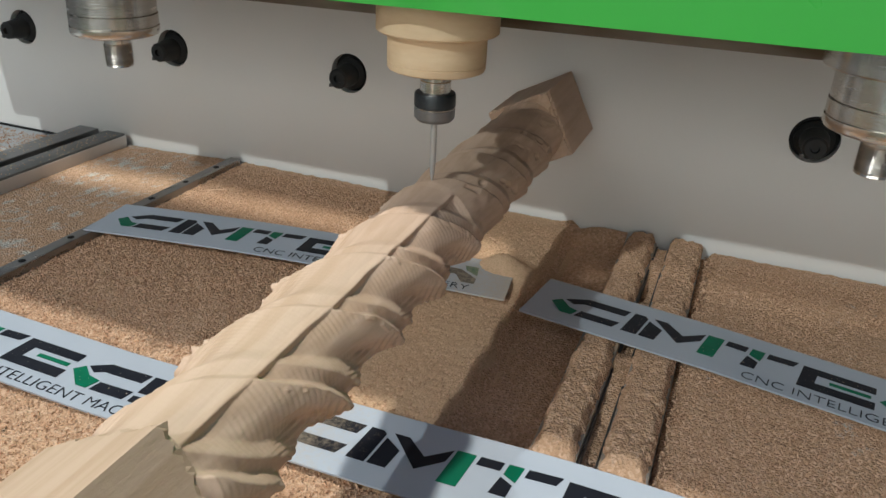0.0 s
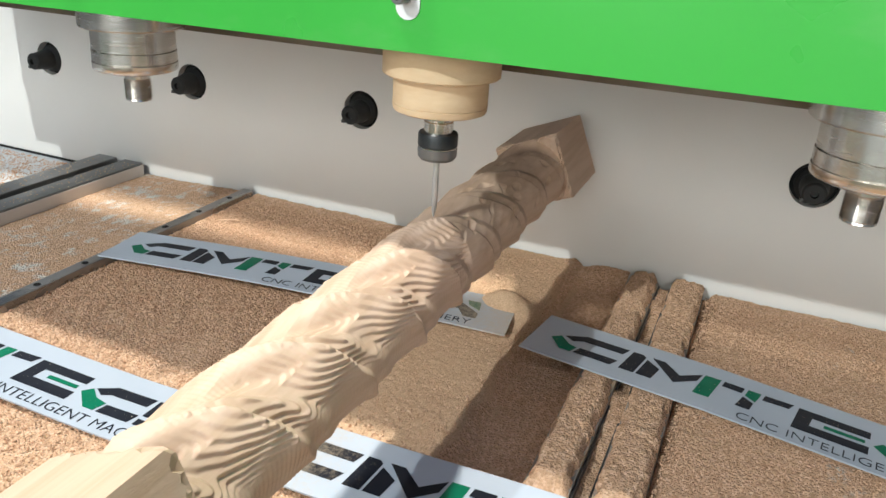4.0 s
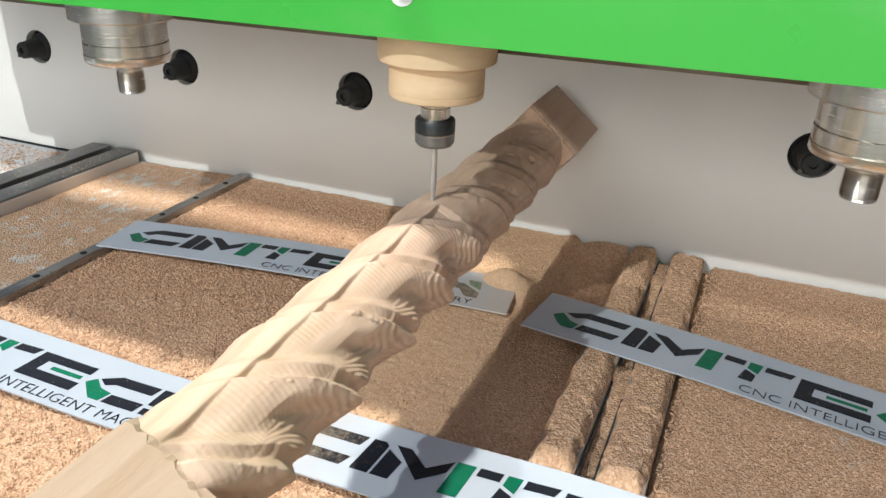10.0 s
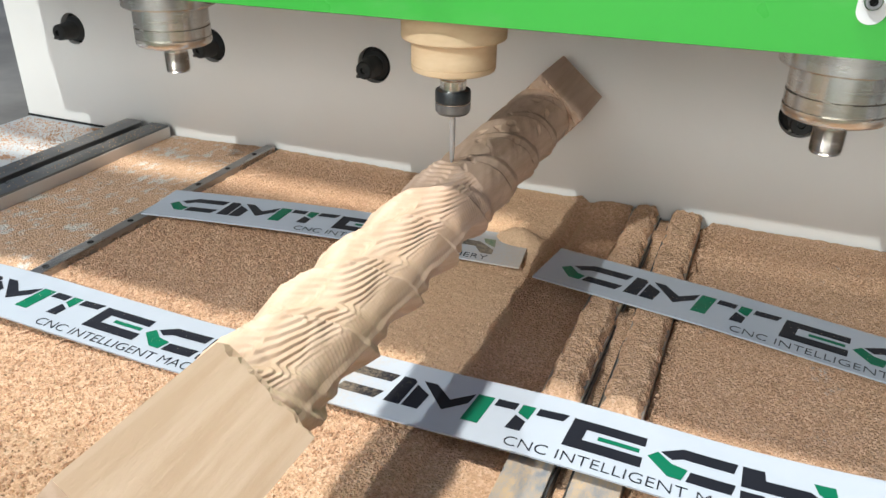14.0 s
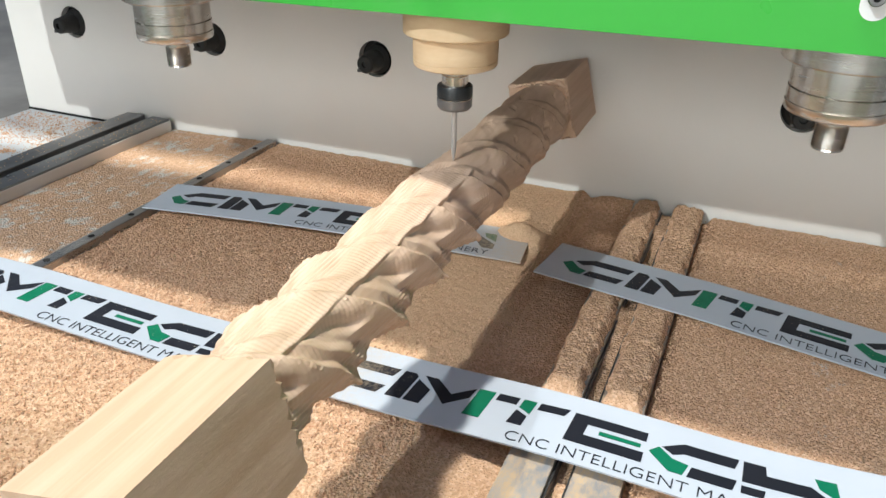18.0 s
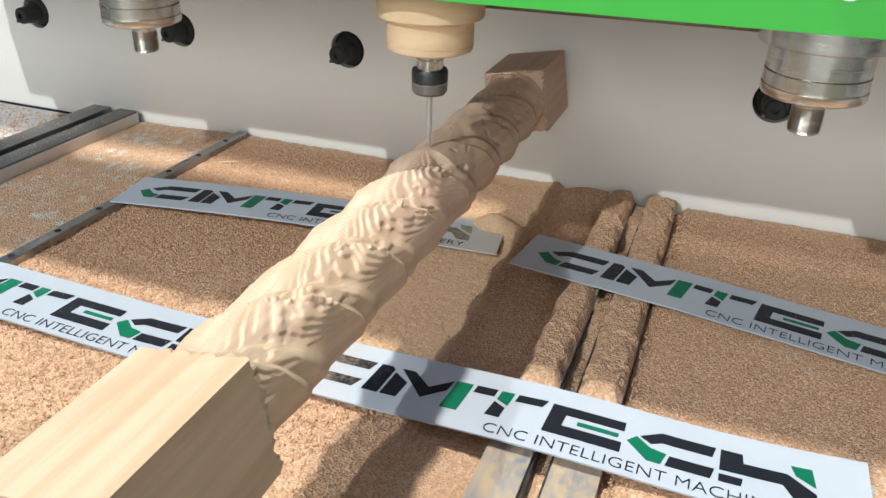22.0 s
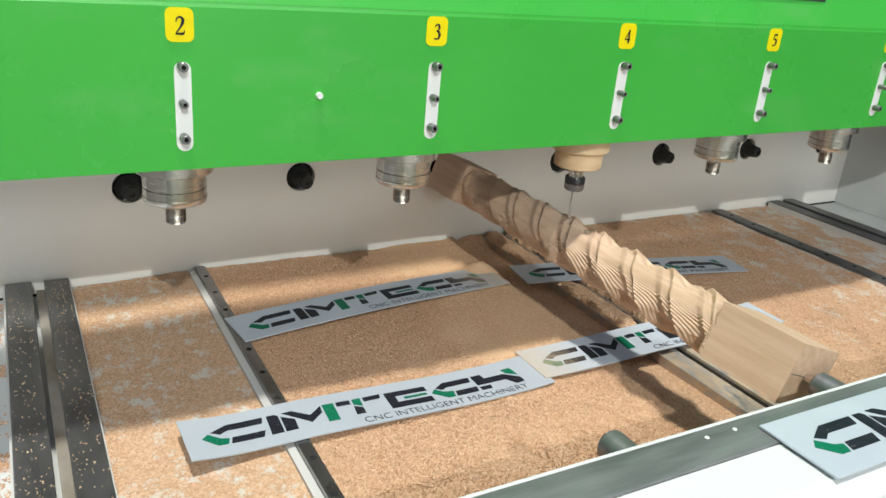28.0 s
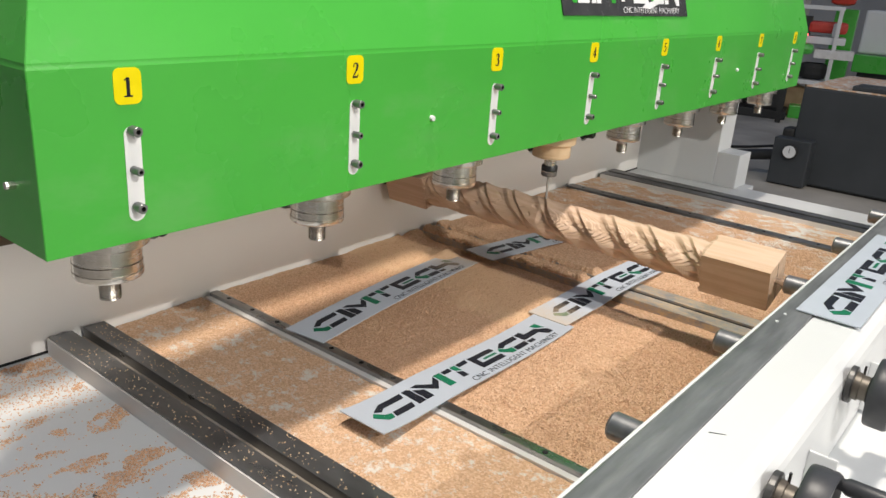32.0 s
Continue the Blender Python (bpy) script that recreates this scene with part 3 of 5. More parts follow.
def build_gantry():
    g = thing("gantry", "bright green sheet-metal gantry cover carrying eight spindles", "gantry")
    t = 0.003
    bend, inset = 0.4235, 0.061

    def sheet_metal(name, corners, label):
        """Folded sheet of quads that share their corners, 3 mm thick."""
        bm = bmesh.new()
        vs = {}
        for quad in corners:
            bm.faces.new([vs.setdefault(c, bm.verts.new((c[0], c[1], gz(c[0], c[2])))) for c in quad])
        bmesh.ops.recalc_face_normals(bm, faces=bm.faces)
        folds = [e for e in bm.edges if len(e.link_faces) == 2]
        bmesh.ops.bevel(bm, geom=folds, offset=0.0025, segments=3, affect="EDGES")
        bmesh.ops.solidify(bm, geom=list(bm.faces), thickness=t)
        return smooth_sharp(part(name, bm, GREEN, g, label), 12)

    lo0, lo1 = (X0, COVER_Y, 0.280), (X1, COVER_Y, 0.280)
    mid0, mid1 = (X0, COVER_Y, bend), (X1, COVER_Y, bend)
    top0, top1 = (X0 + inset, SLOPE[0], SLOPE[1]), (X1 - inset, SLOPE[0], SLOPE[1])
    sheet_metal("cover", [(lo0, lo1, mid1, mid0), (mid0, mid1, top1, top0)], "bright green cover, bent along its middle")
    for x, s in ((X0, 1), (X1, -1)):
        e = x - s * 0.0005
        k0, k1, k2 = (e, COVER_Y + 0.0008, 0.2805), (e, COVER_Y + 0.0008, bend), (e + s * inset, SLOPE[0] + 0.0008, SLOPE[1] - 0.001)
        r0, r1, r2 = (e, BACK_Y - 0.004, 0.2805), (e, BACK_Y - 0.004, bend), (e + s * inset, BACK_Y + 0.02, SLOPE[1] - 0.001)
        sheet_metal("end_panel", [(k0, k1, r1, r0), (k1, k2, r2, r1)], "green end panel, leaning in above its bend")
    # top's back edge and the beam are unseen, set to bound the gantry's shadow
    part("top", prism([(SLOPE[0], SLOPE[1] + 0.004), (-0.213, SLOPE[1] + 0.004), (-0.213, SLOPE[1]), (SLOPE[0], SLOPE[1])], X0 + inset, X1 - inset), GREEN, g, "green top sheet")
    part("carriage_plate", prism([(BACK_Y, 0.252), (BACK_Y, 0.43), (BACK_Y + 0.014, 0.43), (BACK_Y + 0.014, 0.252)], X0 + 0.006, X1 - 0.006), PLATE, g, "steel carriage plate, its brown reflection put into the colour")
    part("beam", prism([(-0.2375, 0.35), (-0.2375, 0.62), (-0.214, 0.62), (-0.214, 0.35)], X0 + 0.07, X1 - 0.07), BEAM, g, "unseen beam behind the cover, set from the gantry's shadow")
    for x, z, y in ((-0.373, 0.3455, COVER_Y), (0.629, 0.346, COVER_Y)):
        s = part("cover_screw", lathe([(0, -0.004), (0.003, -0.004), (0.0034, -0.002), (0.0034, 0.0)], 16, "y", (x, y, gz(x, z))), SLOTW, g, "small pale cover screw")
    s = part("cover_screw", lathe([(0, -0.008), (0.003, -0.008), (0.0034, -0.006), (0.0034, 0.0)], 16, "x", (X0, -0.345, 0.326)), STEEL, g, "small bright cover screw")
    return g


GANTRY = build_gantry()


def rounded(w, h, r, seg=6):
    pts = []
    for cx, cy, a0 in ((w / 2 - r, h / 2 - r, 0), (-w / 2 + r, h / 2 - r, 90), (-w / 2 + r, -h / 2 + r, 180), (w / 2 - r, -h / 2 + r, 270)):
        for i in range(seg + 1):
            a = radians(a0 + 90 * i / seg)
            pts.append((cx + r * math.cos(a), cy + r * math.sin(a)))
    return pts


def front_place(x, z, off=0.0):
    return pose(x, COVER_Y - off, gz(x, z), 90, 0, 0)


# pen strokes of the serif numerals: x, y and breadth, in 0.8 mm
NUMERALS = {1: [[(0.2, 0.8, 3.6), (0.2, 19, 3.6)], [(0.4, 18.8, 1.4), (-3.8, 16.4, 1.2)], [(-4.4, 0.7, 1.5), (4.6, 0.7, 1.5)]]}
NUMERALS[2] = [[(-3.6, 13.5, 1.2), (-2.8, 16.8, 1.6), (0, 18.6, 1.8), (3.0, 17.0, 3.0), (3.3, 14.0, 3.4), (1.8, 10, 2.4), (-1.6, 5, 1.6), (-4.4, 1.4, 1.2)], [(-4.6, 1.2, 2.4), (4.2, 1.2, 2.4)], [(4.0, 1.2, 2.0), (5.0, 4.8, 0.8)]]
NUMERALS[3] = [[(-3.6, 15.5, 1.2), (-1.5, 18.4, 1.6), (1.5, 18.0, 2.4), (2.8, 15.0, 3.0), (1.6, 11.8, 2.0), (-1, 10.4, 1.2)], [(-1, 10.6, 1.2), (2.2, 9.6, 2.4), (3.6, 5.8, 3.2), (2.2, 1.8, 2.4), (-1, 0.8, 1.6), (-4, 2.0, 1.8)]]
NUMERALS[4] = [[(2, 0, 3.0), (2, 19, 3.0)], [(2.4, 18.6, 1.8), (-4.8, 6, 1.2)], [(-5, 5.6, 2.2), (5, 5.6, 2.2)]]
NUMERALS[5] = [[(-2.6, 18.0, 2.6), (4, 18.2, 2.6)], [(-2.8, 19, 1.2), (-3.8, 10.6, 1.2)], [(-3.8, 10.6, 1.2), (0, 11.2, 2.2), (3.0, 9, 3.0), (3.4, 5, 3.2), (1.6, 1.8, 2.2), (-1.6, 0.8, 1.6), (-4.2, 1.8, 1.8)]]
NUMERALS[6] = [[(3.8, 18.6, 1.0), (-0.5, 16, 2.0), (-3.0, 11, 3.0), (-3.4, 6, 3.0), (-1.6, 1.4, 2.0), (1, 0.9, 1.8), (3.4, 4, 2.8), (3.2, 8.4, 2.6), (1, 11.0, 1.6), (-2.6, 9.4, 1.2)]]
NUMERALS[7] = [[(-4.4, 18, 2.6), (4.4, 18, 2.6)], [(4.2, 18, 1.4), (1.6, 10, 2.0), (-0.6, 0, 2.6)], [(-4.2, 18, 1.2), (-4.8, 14.4, 0.8)]]
NUMERALS[8] = [[(0, 18.6, 1.4), (-2.8, 16.2, 2.6), (-1.6, 12.4, 2.4), (2, 8.6, 2.6), (3.4, 4.6, 2.8), (0, 0.9, 1.6), (-3.4, 4.4, 2.6), (-1.6, 9, 1.8), (2, 12.6, 2.0), (2.8, 16, 2.0), (0, 18.6, 1.4)]]


def stroke(pen, bm, scale=0.0008, high=0.0003):
    """A pen stroke of changing breadth, rounded between its points."""
    pts = []
    for k in range(len(pen) - 1):
        p0, p1, p2, p3 = pen[max(k - 1, 0)], pen[k], pen[k + 1], pen[min(k + 2, len(pen) - 1)]
        for u in (0.0, 0.25, 0.5, 0.75):
            pts.append([0.5 * (2 * b + (c - a) * u + (2 * a - 5 * b + 4 * c - d) * u * u + (3 * b - a - 3 * c + d) * u ** 3) for a, b, c, d in zip(p0, p1, p2, p3)])
    pts.append(list(pen[-1]))
    rows = []
    for k, (x, y, w) in enumerate(pts):
        (xa, ya, _), (xb, yb, _) = pts[max(k - 1, 0)], pts[min(k + 1, len(pts) - 1)]
        n = Vector((ya - yb, xb - xa)).normalized() * w / 2
        rows.append([bm.verts.new(((x + sx * n.x) * scale, (y + sx * n.y) * scale, z)) for sx, z in ((1, 0), (-1, 0), (-1, high), (1, high))])
    for a, b in zip(rows, rows[1:]):
        for i in range(4):
            bm.faces.new((a[i], a[(i + 1) % 4], b[(i + 1) % 4], b[i]))
    bm.faces.new(rows[0])
    bm.faces.new(rows[-1][::-1])


def slot_plate(n, x):
    slot = thing("slot_plate", "white slotted plate with three socket screws on the green cover", "slot plate", "slot plates on the cover", place=(0, 0, 0))
    p = part("plate", extruded(rounded(0.0145, 0.080, 0.0072), 0.0, 0.0008), SLOTW, slot, "white slot in the cover")
    p.matrix_basis = front_place(x + 0.001, 0.3375)
    for z, k in ((0.3735, 1.0), (0.3415, 0.80), (0.3105, 1.0)):
        sc = part("screw", lathe([(0.0021 * k, 0.0125), (0.0037 * k, 0.0125), (0.0043 * k, 0.0117), (0.0043 * k, 0.003), (0.0034, 0.003), (0.0034, 0.0008)], 20, "z"), SLEEVE, slot, "grey steel socket screw")
        smooth_sharp(sc)
        sc.matrix_basis = front_place(x, z)
        part("socket", lathe([(0.0021 * k, 0.0125), (0.0021 * k, 0.008), (0, 0.008)], 6, "z"), HOLE, sc, "dark hexagonal socket")
    lab = thing("number_label", "yellow number label stuck on the green cover", "label", "number labels on the cover")
    q = part("card", extruded(rounded(0.0237, 0.0288, 0.0058), 0.0, 0.0007), YELLOW, lab)
    q.matrix_basis = front_place(x, 0.4065)
    bm = bmesh.new()
    for pen in NUMERALS[n]:
        stroke(pen, bm)
    part("numeral", bm, INK, lab, "black serif numeral").matrix_basis = front_place(x, 0.3985, 0.0008)


for n, x in enumerate(XS):
    slot_plate(n + 1, x)


def spindle(x, mat, tool):
    foot = 0.2595 if tool else 0.2645
    plain = [(0.0305, 0.2594), (0.0305, 0.2420), (0.0301, 0.2417), (0.0301, 0.2413), (0.0305, 0.2410), (0.0303, 0.2385)]
    grooved = [(0.0300, 0.2644), (0.0300, 0.2492), (0.0288, 0.2489), (0.0288, 0.2484), (0.0303, 0.2480), (0.0303, 0.2408), (0.0296, 0.2404), (0.0296, 0.2400), (0.0306, 0.2396), (0.0306, 0.2352)]
    nose_profile = plain if tool else grooved
    sp = thing("spindle", "dust-coated spindle with collet nut and long cutter" if tool else "bare turned steel spindle with threaded nose", "spindle", "spindles under the gantry", place=(x, AXIS_Y, TILT * x))
    smooth_sharp(part("collar", lathe([(0.0, 0.34), (0.0365, 0.34), (0.0375, 0.337), (0.0375, foot + 0.001), (0.0365, foot), (0.0, foot)], 48), mat, sp, "broad upper collar"))
    smooth_sharp(part("housing", lathe([*nose_profile, (0.0298, nose_profile[-1][1] - 0.0012), (0.0275, nose_profile[-1][1] - 0.0022), (0.0, nose_profile[-1][1] - 0.0022)], 48), mat, sp, "stepped nose housing"))
    nose = STEEL
    if not tool:
        smooth_sharp(part("shaft", lathe([(0.0088, 0.2329), (0.0088, 0.2265), (0.0095, 0.2260)], 32), nose, sp))
        prof = [(0.0095, 0.226)]
        z = 0.2255
        while z > 0.2115:
            prof += [(0.0098, z), (0.0091, z - 0.0006)]
            z -= 0.0012
        prof += [(0.0095, 0.2105), (0.0082, 0.2098), (0.0065, 0.2098), (0.006, 0.216), (0, 0.216)]
        part("threaded_nose", lathe(prof, 32), nose, sp, "threaded steel nose")
    else:
        smooth_sharp(part("shaft", lathe([(0.0088, 0.2362), (0.0088, 0.2300), (0.0096, 0.2295), (0.0096, 0.222)], 32), nose, sp))
        smooth_sharp(part("collet_nut", lathe([(0.0096, 0.2225), (0.0125, 0.2222), (0.0131, 0.221), (0.0131, 0.2140), (0.0125, 0.2136), (0.0, 0.2136)], 40), NUT, sp, "dark collet nut with a pale ring"))
        smooth_sharp(part("nut_skirt", lathe([(0.0125, 0.2125), (0.0131, 0.2121), (0.0128, 0.2065), (0.0112, 0.2045), (0.0, 0.2045)], 40), SLEEVE, sp, "grey lower half of the collet nut"))
        smooth_sharp(part("nut_ring", lathe([(0.01265, 0.2134), (0.0129, 0.2132), (0.0129, 0.2127), (0.01265, 0.2125)], 40), STEEL, sp))
        smooth_sharp(part("cutter", lathe([(0.0021, 0.2046), (0.0021, 0.176), (0.0016, 0.169), (0.0005, 0.1635), (0, 0.1632)], 20), CUTTER, sp, "long thin tapered cutter"))
    return sp


FIRST = spindle(XS[0], STEEL, False)
for n, x in enumerate(XS[1:], 1):
    if n == 3:
        spindle(x, DUSTED, True)
    else:
        copy_thing(FIRST, pose(x, AXIS_Y, TILT * x))


# ---- labels on the bed ----
DARK = [
    [(27, 41), (45, 51), (83, 51), (80, 41), (44, 41), (36, 36)], [(46, 28), (80, 28), (76, 18), (43, 18)],
    [(87, 51), (96, 51), (99, 48), (97, 18), (84, 18)], [(101, 45), (114, 36), (112, 18), (99, 18)],
    [(104, 51), (115, 51), (131, 37), (147, 50), (145, 38), (129, 24)], [(165, 51), (181, 51), (180, 43), (164, 43)],
    [(182, 38), (191, 33), (190, 22), (179, 22)], [(197, 51), (219, 52), (216, 44), (196, 43)],
]
DARK += [
    [(223, 51), (275, 51), (275, 42), (234, 42), (233, 30), (275, 30), (275, 20), (221, 20)],
    [(286, 42), (300, 51), (336, 51), (334, 41), (301, 41), (294, 37)], [(307, 30), (336, 30), (334, 20), (305, 20)],
    [(339, 51), (353, 51), (354, 42), (381, 42), (398, 28), (398, 18), (386, 18), (378, 31), (339, 31)], [(339, 27), (354, 27), (353, 20), (339, 20)],
]
LIT = [
    [(17, 32), (24, 39), (35, 29), (43, 27), (40, 18), (30, 18)], [(149, 51), (162, 51), (159, 19), (146, 19)],
    [(184, 51), (194, 51), (192, 36), (183, 41)], [(243, 38), (272, 38), (272, 34), (243, 34)],
    [(278, 34), (284, 41), (294, 33), (305, 31), (302, 20), (293, 20)], [(383, 51), (396, 51), (398, 34), (386, 42)],
]


def dusted_film(name, low, high, x0, x1):
    """Printed film with fine tan dust thickening from x0 to x1 along the strip."""
    m = mottled(name, low, high, 12, 0.45, 0.0)
    nt = m.node_tree
    b = nt.nodes["Principled BSDF"]
    b.inputs["Specular IOR Level"].default_value = 0.18 if low[0] < 0.1 else 0.5
    old = b.inputs["Base Color"].links[0].from_socket
    tc = nt.nodes.new("ShaderNodeTexCoord")
    sep = nt.nodes.new("ShaderNodeSeparateXYZ")
    nt.links.new(tc.outputs["Object"], sep.inputs[0])
    grade = nt.nodes.new("ShaderNodeMath")
    grade.operation = "MULTIPLY_ADD"
    grade.inputs[1].default_value, grade.inputs[2].default_value = 1 / (x1 - x0), -x0 / (x1 - x0) - 0.5
    nt.links.new(sep.outputs[0], grade.inputs[0])
    both = nt.nodes.new("ShaderNodeMath")
    nt.links.new(grade.outputs[0], both.inputs[0])
    nt.links.new(noise_at(nt, 260, 8, None, "Object", 0.75), both.inputs[1])
    fac = ramp(nt, both.outputs[0], [(0.42, (0, 0, 0)), (0.95, (0.8, 0.8, 0.8))])
    nt.links.new(mix(nt, fac, old, (0.58, 0.46, 0.33)), b.inputs["Base Color"])
    return m


def dusted_set(x0, x1):
    return dict(base=dusted_film("dusty_foil", (0.465, 0.51, 0.575), (0.52, 0.565, 0.63), x0, x1), ink=dusted_film("dusty_ink", (0.010, 0.012, 0.018), (0.018, 0.02, 0.028), x0, x1), lit=dusted_film("dusty_green_ink", (0.004, 0.13, 0.065), (0.008, 0.17, 0.09), x0, x1))


def shapes(name, outlines, z, mat, parent, curl):
    for o in outlines:
        bm = extruded([(x * 0.001, y * 0.001) for x, y in o], z, z + 0.0003)
        long = [e for e in bm.edges if abs(e.verts[0].co.x - e.verts[1].co.x) > 0.012]
        bmesh.ops.subdivide_edges(bm, edges=long, cuts=3)
        bmesh.ops.triangulate(bm, faces=list(bm.faces))
        for v in bm.verts:
            v.co.z += curl(v.co.x, v.co.y)
        part(name, bm, mat, parent)


def banner(label, m, curl=lambda x, y: 0.0, base=None, ink=None, lit=None, word=None, length=0.430, width=0.070, name="banner_strip"):
    b = thing(name, label, "label strip", "printed foil strips" if name == "banner_strip" else "")
    b.matrix_basis = m
    bm = bmesh.new()
    n = 24
    rows = [[bm.verts.new((length * i / n, y, 0)) for i in range(n + 1)] for y in (0, width / 2, width)]
    for r0, r1 in zip(rows, rows[1:]):
        for i in range(n):
            bm.faces.new((r0[i], r0[i + 1], r1[i + 1], r1[i]))
    res = bmesh.ops.extrude_face_region(bm, geom=list(bm.faces))
    for v in res["geom"]:
        if isinstance(v, bmesh.types.BMVert):
            v.co.z += 0.0014
    bmesh.ops.recalc_face_normals(bm, faces=bm.faces)
    for v in bm.verts:
        v.co.z += curl(v.co.x, v.co.y)
    part("foil", bm, base or LABEL, b)
    shapes("dark_shape", DARK, 0.0016, ink or STRIP_INK, b, curl)
    shapes("green_shape", LIT, 0.0016, lit or STRIP_GREEN, b, curl)
    t = text_mesh("lettering", "CNC INTELLIGENT MACHINERY", 0.0095, word or INK, b, pose(0, 0, 0), 0.212, 0.00015, -0.00016)
    for v in t.data.vertices:
        v.co.x, v.co.y = v.co.x + 0.183, v.co.y + 0.0045
        v.co.z += 0.0018 + curl(v.co.x, v.co.y)
    return b


banner("pale foil strip with dark and green shapes, dusted at one end", pose(-0.409, -0.245, 0.0088, 0, 0, 7.1), lambda x, y: 0.004 * math.sin(x * 8), **dusted_set(0.24, 0.46))
banner("clean pale foil strip lying across the grey bar", pose(-0.519, -0.466, 0.009, 0, 0, 1.0), lambda x, y: -0.007 * min(max((x - 0.13) / 0.18, 0), 1) + 0.005 * max(0, 1 - x / 0.07) ** 2 + 0.003 * max(0, (x - 0.36) / 0.07) ** 2)
banner("pale foil strip lying across the slot bars", pose(0.037, -0.211, 0.0125, 0, 0, -8.1), lambda x, y: -0.008 * max(0, (x - 0.16) / 0.27))
banner("pale foil strip under the carved post, lifted by the slot bars", pose(-0.096, -0.449, 0.006, 0, 0, 0.0), lambda x, y: 0.0045 * math.exp(-(((x - 0.22) / 0.1) ** 2)) + 0.006 * max(0, (x - 0.30) / 0.13) ** 2, **dusted_set(0.16, -0.03))


banner("dark glossy sign strip stuck on the green cover", pose(-0.086, -0.3765, 0.4585, 73.7, 0, 0), base=LOGO_BACK, ink=LOGO_WHITE, lit=LOGO_GREEN, word=LOGO_WHITE, name="cover_plate")
SIGN = [o for o in scene.objects if o.name == "cover_plate"][0]
# outline of a light reflection on the sign, laid on as white film
torn = [(248, 13), (262, 20), (291, 24), (315, 35), (342, 51), (366, 62), (371, 55), (352, 43), (344, 31), (322, 22), (300, 17), (276, 11)]
part("torn_film", extruded([(x * 0.001, y * 0.001) for x, y in torn], 0.0023, 0.0027), LOGO_WHITE, SIGN, "white glare on the glossy sign, painted as a patch")


# ---- front beam ----
def build_front():
    f = tagged(part("front_beam", bmesh.new(), FRONT_WHITE), "white front beam of the machine with a grey steel edge", "beam", kind="structure")
    prof = [(FRONT_Y - 0.036, 0.10), (FRONT_Y - 0.036, 0.153), (-0.838, 0.153), (-0.846, 0.1515), (-0.852, 0.148), (-0.857, 0.142), (-0.859, 0.135), (-0.859, 0.045), (-0.80, 0.045), (-0.80, 0.10)]
    bm = bmesh.new()
    x0, x1 = -0.88, 1.143
    a = [bm.verts.new((x0, y, z)) for y, z in prof]
    b = [bm.verts.new((x1, y, z)) for y, z in prof]
    n = len(prof)
    bm.faces.new(a), bm.faces.new(b[::-1])
    for i in range(n):
        bm.faces.new((a[i], b[i], b[(i + 1) % n], a[(i + 1) % n]))
    bmesh.ops.recalc_face_normals(bm, faces=bm.faces)
    part("beam_body", bm, FRONT_WHITE, f)
    part("steel_edge", box(x0, x1, FRONT_Y - 0.0355, FRONT_Y, 0.10, 0.155, 0.0015), LIP, f, "grey ground steel edge strip")
    part("inner_edge", box(x0, x1, FRONT_Y + 0.0003, FRONT_Y + 0.0038, 0.02, 0.1545, 0.001), FRONT_WHITE, f, "thin white inner edge")
    part("inner_face", box(x0, x1, FRONT_Y - 0.035, FRONT_Y - 0.001, -0.09, 0.0995), FRONT_WHITE, f)
    part("lower_panel", box(x0, x1, -1.02, -0.79, -0.45, 0.0445, 0.006), FRONT_WHITE, f, "white lower front panel")
    for k in range(-3, 5):
        part("bracket", box(-0.372 + 0.25 * (k + 0), -0.369 + 0.25 * k, -0.885, -0.8595, 0.050, 0.112, 0.001), FRONT_WHITE, f, "small white bracket plate")
    part("scratch", box(-0.007, 0.007, -0.0004, 0.0004, 0.1531, 0.1534), INK, f, "short dark scratch").matrix_basis = pose(-0.477, -0.806, 0, 0, 0, -62)
    for x in (-0.196, -0.166):
        part("pin", lathe([(0, 0.1558), (0.0018, 0.1556), (0.002, 0.154)], 14, "z", (x, -0.767, 0)), SLOTW, f, "small pale pin head")
    return f


build_front()
tagged(part("table_screw", lathe([(0, -0.0131), (0.0028, -0.0131), (0.0045, -0.0134), (0.0045, -0.0139)], 18, "z", (-0.770, -0.309, 0)), BOLT), "small sunk screw in the white table", "screw")


def tail_centre(x):
    t = thing("tail_centre", "grey steel tail centre reaching through the front beam", "tail centre", "tail centres along the front", place=(x, 0, AXIS_Z))
    smooth_sharp(part("sleeve", lathe([(0, -0.721), (0.0110, -0.721), (0.013, -0.7235), (0.013, -0.7568)], 28, "y"), SLEEVE, t, "grey round steel sleeve"))
    if abs(x) > 0.01:
        return t
    smooth_sharp(part("point", lathe([(0, -0.700), (0.004, -0.712), (0.0075, -0.7222), (0, -0.7225)], 20, "y"), STEEL, t))
    return t


